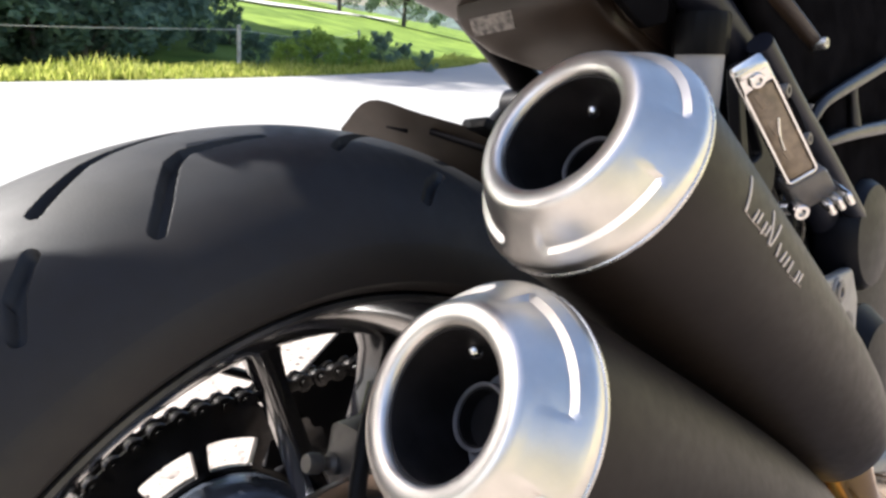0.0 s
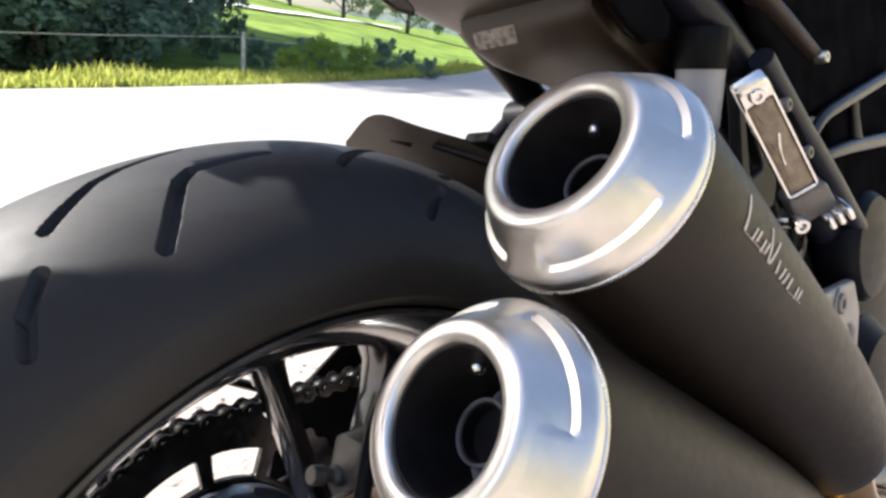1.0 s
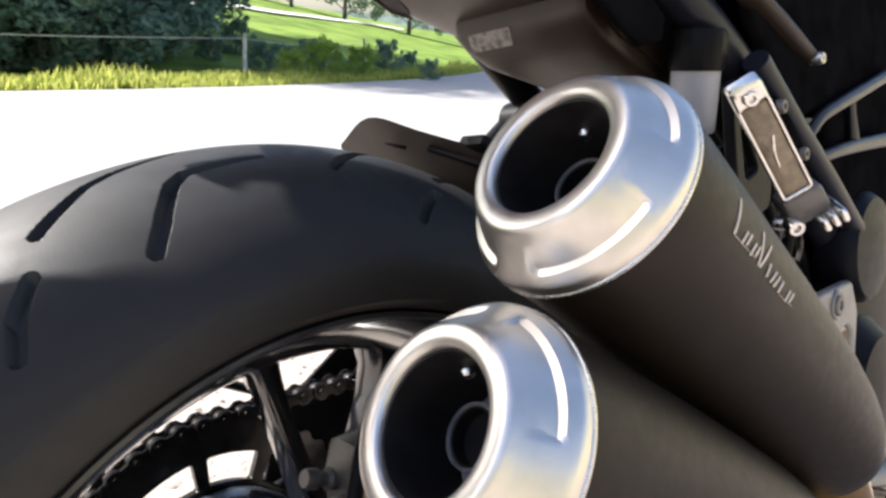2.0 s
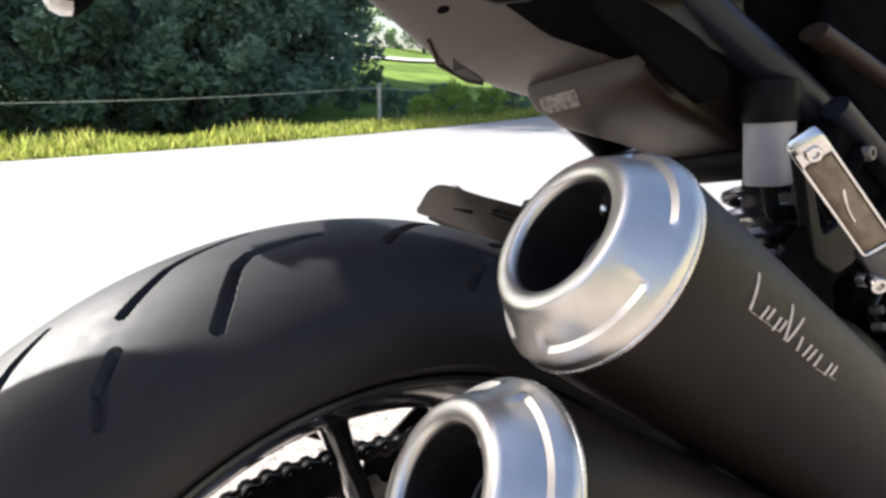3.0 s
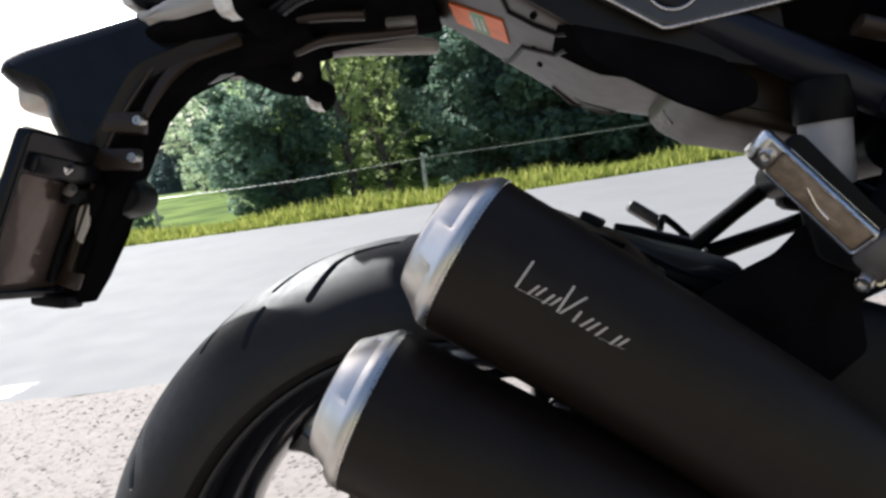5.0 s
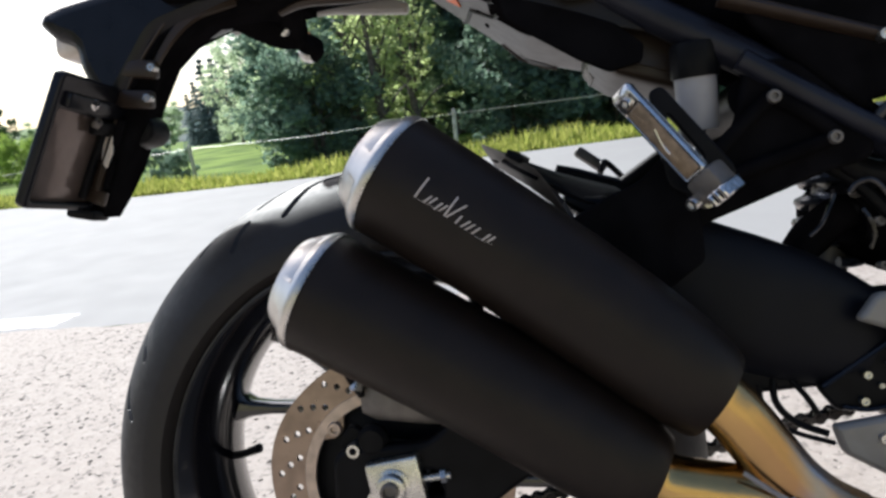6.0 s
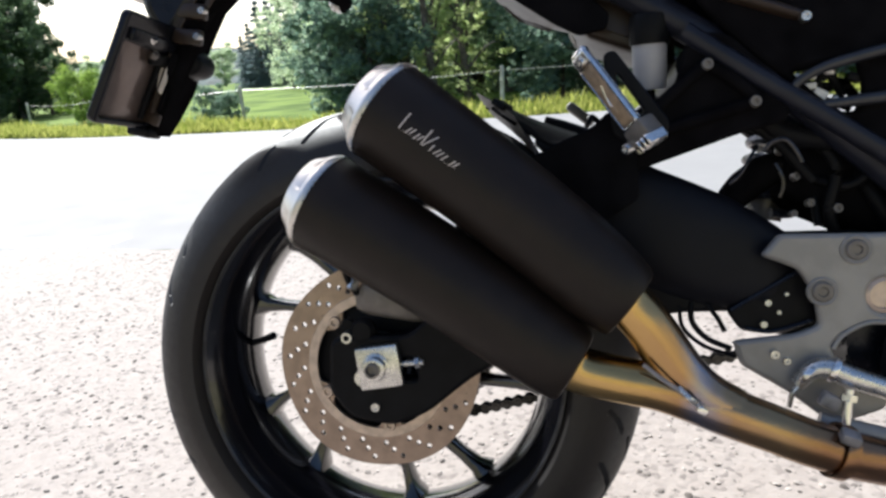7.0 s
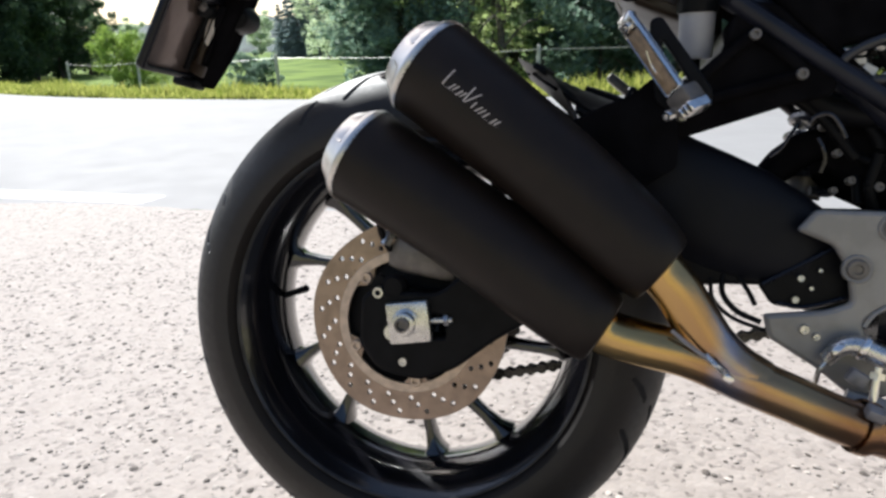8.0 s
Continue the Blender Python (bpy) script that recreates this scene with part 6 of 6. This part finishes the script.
    part_mesh("plate_border", me, TAIL_GLOSS, plate, "glossy black plate frame")
    part("plate_backing", block((0.010, 0.090, 0.016), m @ pose(0.010, 0, 0.044), 0.003), TAIL_GLOSS, plate)
    part("plate_step", block((0.008, 0.040, 0.014), m @ pose(0.009, 0.026, 0.024, 8, 0, 0), 0.003), BLACK_PLASTIC, plate)
    part("plate_rib", block((0.006, 0.008, 0.076), m @ pose(0.006, 0.030, -0.018), 0.002), BLACK_PLASTIC, plate)
    bolt(m @ Vector((0.013, -0.008, 0.046)), (1, -0.5, 0.4), 0.0055, plate, CHROME)
    bolt(m @ Vector((0.012, 0.008, 0.028)), (1, -0.5, 0.4), 0.0045, plate, CASTING)


build_plate_holder()
# far-side bolt and lens tip below the tail
knuckle = part("signal_knuckle", tube([(-0.150, 0.010, 0.506), (-0.125, 0.030, 0.4985), (-0.106, 0.055, 0.4915), (-0.094, 0.082, 0.4930)], [0.014, 0.020, 0.021, 0.019], 18), RECESS_BLACK, bike, "black signal mount knuckle")
part("knuckle_web", tube([(-0.060, 0.000, 0.508), (-0.080, 0.030, 0.501), (-0.092, 0.062, 0.494)], [0.012, 0.015, 0.018], 14), RECESS_BLACK, knuckle)
bolt((-0.0945, 0.0385, 0.4870), (-0.1, -1, -0.35), 0.0085, knuckle, STEEL, "bright bolt", high=0.003)


# ---- verge, fence and trees ----
def verge_grass():
    rnd = random.Random(11)
    verts, faces = [], []
    for i in range(26000):
        x = rnd.uniform(-16, 18)
        d = rnd.random() ** 1.6
        y = road_far(x) + 0.02 + 1.7 * d
        tuft = 0.55 + 0.75 * max(0, noise.noise((x * 0.9, y * 0.9, 5)) + 0.25)
        h = rnd.uniform(0.10, 0.26) * tuft * (0.6 + 0.6 * min(1, d * 3))
        w = rnd.uniform(0.008, 0.018)
        a = rnd.uniform(0, math.pi)
        bend = Vector((rnd.uniform(-1, 1), rnd.uniform(-1, 1), 0)) * h * 0.45
        p = Vector((x, y, lie(x, y) - 0.02))
        s = Vector((math.cos(a), math.sin(a), 0)) * w
        o = len(verts)
        verts += [p - s, p + s, p + bend * 0.4 + s * 0.7 + Vector((0, 0, h * 0.6)), p + bend * 0.4 - s * 0.7 + Vector((0, 0, h * 0.6)), p + bend + Vector((0, 0, h))]
        faces += [(o, o + 1, o + 2, o + 3), (o + 3, o + 2, o + 4)]
    me = bpy.data.meshes.new("verge_grass")
    me.from_pydata([tuple(v) for v in verts], [], faces)
    return tagged(part_mesh("verge_grass", me, GRASS_BLADE, None, smooth=False), "sunlit yellow-green grass tufts along the road edge", "grass", kind="stuff")


verge_grass()


def build_fence():
    fence = new("fence")
    tagged(fence, "low wire fence on weathered wooden posts along the meadow", "fence")
    spots = [(-13.5, 2.9), (-9.6, 2.6), (-5.6, 2.4), (-1.0, 2.3), (5.4, 1.7), (9.2, 3.4), (12.5, 4.4)]
    tops = []
    for i, (x, d) in enumerate(spots):
        y = road_far(x) + d
        z = lie(x, y) - 0.1
        lean = pose(x, y, z, (i * 37 % 7 - 3), (i * 53 % 7 - 3), i * 40)
        part("post", lathe([(0.002, 0), (0.034, 0), (0.032, 0.70), (0.029, 0.86), (0.002, 0.88)], lean, 9), POST_WOOD, fence)
        tops.append(lean @ Vector((0, 0, 0.80)))
    for a, b in zip(tops, tops[1:]):
        part("wire", tube([a, (a + b) / 2 - Vector((0, 0, 0.05)), b], 0.0045, 5, step=5), WIRE, fence)
    return fence


build_fence()


def leaf_cloud(rnd, centres, count, size, flat=0.6):
    """Small folded leaves scattered round clump centres (place, radius)."""
    verts, faces = [], []
    for i in range(count):
        c, r = centres[rnd.randrange(len(centres))]
        d = Vector((rnd.gauss(0, 1), rnd.gauss(0, 1), rnd.gauss(0, 0.75)))
        d = d.normalized() * r * rnd.random() ** 0.4
        p = c + d
        u = Vector((rnd.gauss(0, 1), rnd.gauss(0, 1), rnd.gauss(0, flat))).normalized()
        v = u.cross(Vector((rnd.gauss(0, 1), rnd.gauss(0, 1), rnd.gauss(0, 1)))).normalized()
        s = size * rnd.uniform(0.6, 1.4)
        o = len(verts)
        verts += [p - u * s, p + v * s * 0.45, p + u * s, p - v * s * 0.45]
        faces.append((o, o + 1, o + 2, o + 3))
    return verts, faces


def build_tree(seed, high, spread, leaf, leaves, size, label, bare=0.22, spruce=False, drooping=False):
    rnd = random.Random(seed)
    tree = new("spruce_tree" if spruce else "tree")
    bm = bmesh.new()
    top = Vector((rnd.uniform(-0.3, 0.3), rnd.uniform(-0.3, 0.3), high * (0.97 if spruce else 0.8)))
    trunk_line = [Vector((0, 0, -0.4)), top * 0.33 + Vector((rnd.uniform(-0.1, 0.1), 0, 0)), top * 0.66, top]
    tube(trunk_line, [high * 0.024, high * 0.017, high * 0.010, high * 0.003], 8, bm)
    centres = []
    if spruce:
        tiers = 16
        for i in range(tiers):
            t = i / (tiers - 1)
            z = high * (0.06 + 0.92 * t)
            reach = spread * (1 - t) ** 0.85 + 0.12
            for k in range(max(4, int(9 * (1 - t)) + 3)):
                a = rnd.uniform(0, 6.28)
                for f in (0.35, 0.7, 1.0):
                    centres.append((Vector((math.cos(a) * reach * f, math.sin(a) * reach * f, z - 0.28 * reach * f)), 0.16 * spread * (1.2 - 0.6 * f)))
    else:
        for i in range(15):
            t = bare + (1 - bare) * (i / 14) ** 0.9
            z = high * t * 0.82
            a = i * 2.4 + rnd.uniform(-0.5, 0.5)
            reach = spread * (0.55 + 0.5 * math.sin(math.pi * min(1, (t - bare) / (1 - bare) * 0.85 + 0.1))) * rnd.uniform(0.7, 1.1)
            end = Vector((math.cos(a) * reach, math.sin(a) * reach, z + high * rnd.uniform(0.06, 0.16)))
            start = Vector((0, 0, z * 0.85))
            mid = start.lerp(end, 0.5) + Vector((0, 0, high * 0.03))
            tube([start, mid, end], [high * 0.007, high * 0.004, high * 0.0015], 5, bm, step=4)
            for f in (0.45, 0.7, 0.9, 1.05):
                p = start.lerp(end, f) + Vector((rnd.gauss(0, 0.3), rnd.gauss(0, 0.3), rnd.gauss(0.1, 0.3))) * spread * 0.28
                centres.append((p, spread * rnd.uniform(0.14, 0.30)))
                if drooping:
                    centres.append((p - Vector((0, 0, spread * rnd.uniform(0.3, 0.6))), spread * rnd.uniform(0.10, 0.18)))
        for i in range(6):
            centres.append((top + Vector((rnd.gauss(0, 0.25), rnd.gauss(0, 0.25), rnd.uniform(-0.1, 0.22))) * spread * 0.6, spread * rnd.uniform(0.18, 0.3)))
    part("trunk", bm, BARK, tree)
    verts, faces = leaf_cloud(rnd, centres, leaves, size)
    me = bpy.data.meshes.new("crown")
    me.from_pydata([tuple(v) for v in verts], [], faces)
    part_mesh("crown", me, leaf, tree, smooth=False)
    return tagged(tree, label, "tree", group="trees beyond the road")


def place(proto, spots, rnd):
    """Stands the first one and copies of it at (bearing, distance, size)."""
    first = True
    for bearing, dist, grow in spots:
        x, y = dist * math.cos(radians(bearing)), dist * math.sin(radians(bearing))
        m = pose(x, y, lie(x, y) - 0.1, 0, 0, rnd.uniform(0, 360))
        if first:
            proto.matrix_world = m
            proto.scale = (grow, grow, grow)
            first = False
        else:
            c = copy_thing(proto, m)
            c.scale = (grow, grow, grow)


rnd = random.Random(21)
dark = build_tree(3, 11.0, 3.4, LEAF_DARK, 15000, 0.15, "dark green broadleaf tree in shade beyond the fence", bare=0.06)
place(dark, [(71, 19, 1.0), (75.5, 18, 1.05), (80, 20, 1.0), (84.5, 18, 1.0), (89, 22, 1.1), (74, 27, 1.2), (82, 28, 1.2)], rnd)
# bushy crowns with the haze put into their leaf colour
hazed = build_tree(12, 9.0, 3.0, LEAF_HAZED, 7000, 0.12, "bushy tree to the ground, leaves paled grey-green for haze", bare=0.03)
place(hazed, [(104.2, 21.5, 0.74), (99.5, 22.5, 0.80), (95.4, 20.5, 0.74)], rnd)
dark2 = build_tree(8, 9.0, 3.0, LEAF_DARK, 13000, 0.14, "bushy dark tree with branches to the ground", bare=0.03)
place(dark2, [(105, 31, 1.0), (107, 33, 1.0), (69.5, 17, 0.62), (73, 16, 0.7), (77.5, 16, 0.8), (82, 16.5, 0.75), (87, 17, 0.8), (91, 19, 0.85), (106, 28, 0.75), (108.2, 31, 0.6)], rnd)
hedge = build_tree(8, 9.0, 3.0, LEAF_HEDGE, 13000, 0.14, "roadside tree with its shade put into dark green leaves", bare=0.03)
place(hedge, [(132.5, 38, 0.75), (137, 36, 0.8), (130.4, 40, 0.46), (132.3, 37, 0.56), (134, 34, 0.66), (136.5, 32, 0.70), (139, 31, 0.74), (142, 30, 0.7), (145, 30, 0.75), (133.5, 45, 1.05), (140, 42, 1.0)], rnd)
birch = build_tree(5, 12.0, 3.0, LEAF_LIGHT, 11000, 0.10, "tall light green birch with drooping twigs", bare=0.05, drooping=True)
place(birch, [(94.5, 23, 0.95), (98, 24, 1.0), (101.3, 23.5, 0.92), (92, 30, 1.2), (99, 33, 1.2), (103.5, 36, 1.0), (110.3, 46, 0.85), (111.6, 52, 0.8), (113, 60, 0.7), (109.6, 16, 0.2)], rnd)
sapling = build_tree(31, 7.0, 1.25, LEAF_SUN_TONED, 2300, 0.085, "slender birch with drooping twigs, sunlight put into yellow-green leaves", bare=0.04, drooping=True)
place(sapling, [(103.9, 15.0, 0.80), (101.4, 14.4, 0.72), (98.6, 14.8, 0.66), (102.0, 18.2, 0.95)], rnd)
spruce = build_tree(9, 11.0, 2.3, LEAF_SPRUCE, 15000, 0.13, "dark blue-green spruce at the meadow's edge", spruce=True)
place(spruce, [(112.6, 78, 0.84), (113.5, 80, 0.92), (114.3, 82, 0.84), (115.1, 84, 0.86), (115.9, 86, 0.66), (116.5, 88, 0.55), (95, 28, 1.0), (86, 26, 1.0), (122, 130, 0.62), (124, 135, 0.6)], rnd)
brush = build_tree(23, 3.0, 1.3, LEAF_DARK, 5000, 0.085, "dark undergrowth shrub behind the wire fence", bare=0.02)
# the ten low copies from 48 degrees on stand for shade on the meadow
place(brush, [(a, 13.6 + 1.6 * ((a * 0.37) % 1), 0.75 + 0.5 * ((a * 0.61) % 1)) for a in (70, 73, 76, 79, 82, 85, 88, 91, 107.5)] + [(105.9, 16.4, 0.85), (107.0, 14.6, 0.80), (108.6, 15.6, 0.90)] + [(118.6, 15.2, 0.28), (119.8, 15.8, 0.33)] + [(48 + 1.9 * i, 13.4 + 5.5 * ((i * 0.618) % 1), 0.16 + 0.16 * ((i * 0.37) % 1)) for i in range(10)], rnd)
bush = build_tree(14, 3.2, 1.5, LEAF_BUSH, 7000, 0.07, "bright yellow-green bush beside the hedge", bare=0.02)
place(bush, [(127.6, 24, 0.50), (128.8, 23, 0.55), (126.4, 26, 0.40) , (56.5, 12.6, 0.26), (53.5, 13.2, 0.22), (59.0, 12.0, 0.20)], rnd)
far_tree = build_tree(17, 10.0, 4.0, LEAF_LIGHT, 9000, 0.2, "distant pale green tree on the slope", bare=0.05)
place(far_tree, [(44, 72, 1.0), (50, 78, 1.1), (55, 76, 1.0), (59, 80, 1.0), (64, 82, 1.0), (39, 60, 1.0), (33, 55, 1.0), (118, 160, 0.85), (127, 170, 0.8), (121, 180, 0.9)], rnd)


def far_hills():
    bm = bmesh.new()
    low, high = [], []
    for i in range(121):
        a = radians(20 + 150 * i / 120)
        d = 330
        h = 14 + 13 * noise.noise((i * 0.07, 0, 2)) + 5 * noise.noise((i * 0.4, 0, 4))
        low.append(bm.verts.new((d * math.cos(a), d * math.sin(a), -6)))
        high.append(bm.verts.new(((d + 60) * math.cos(a), (d + 60) * math.sin(a), h)))
    for i in range(120):
        bm.faces.new((low[i], low[i + 1], high[i + 1], high[i]))
    return tagged(part("backdrop", bm, HILL, None), "distant wooded hills in haze", "hills", kind="structure")


far_hills()
lane_bm = bmesh.new()
rows = []
for i in range(25):
    bearing = 72 - i * 0.9
    dist = float(np.interp(bearing, (50, 52, 56, 60, 65, 70, 72), (95, 80, 55, 41, 34, 29, 27.5)))
    out = Vector((math.cos(radians(bearing)), math.sin(radians(bearing)), 0))
    spots = [out * (dist * (1 + 0.04 * k)) for k in range(4)]
    rows.append([lane_bm.verts.new((p.x, p.y, lie(p.x, p.y) + 0.10)) for p in spots])
for a, b in zip(rows, rows[1:]):
    for k in range(3):
        lane_bm.faces.new((a[k], b[k], b[k + 1], a[k + 1]))
tagged(part("lane", lane_bm, LANE, None), "pale dirt lane crossing the meadow", "lane", kind="structure")
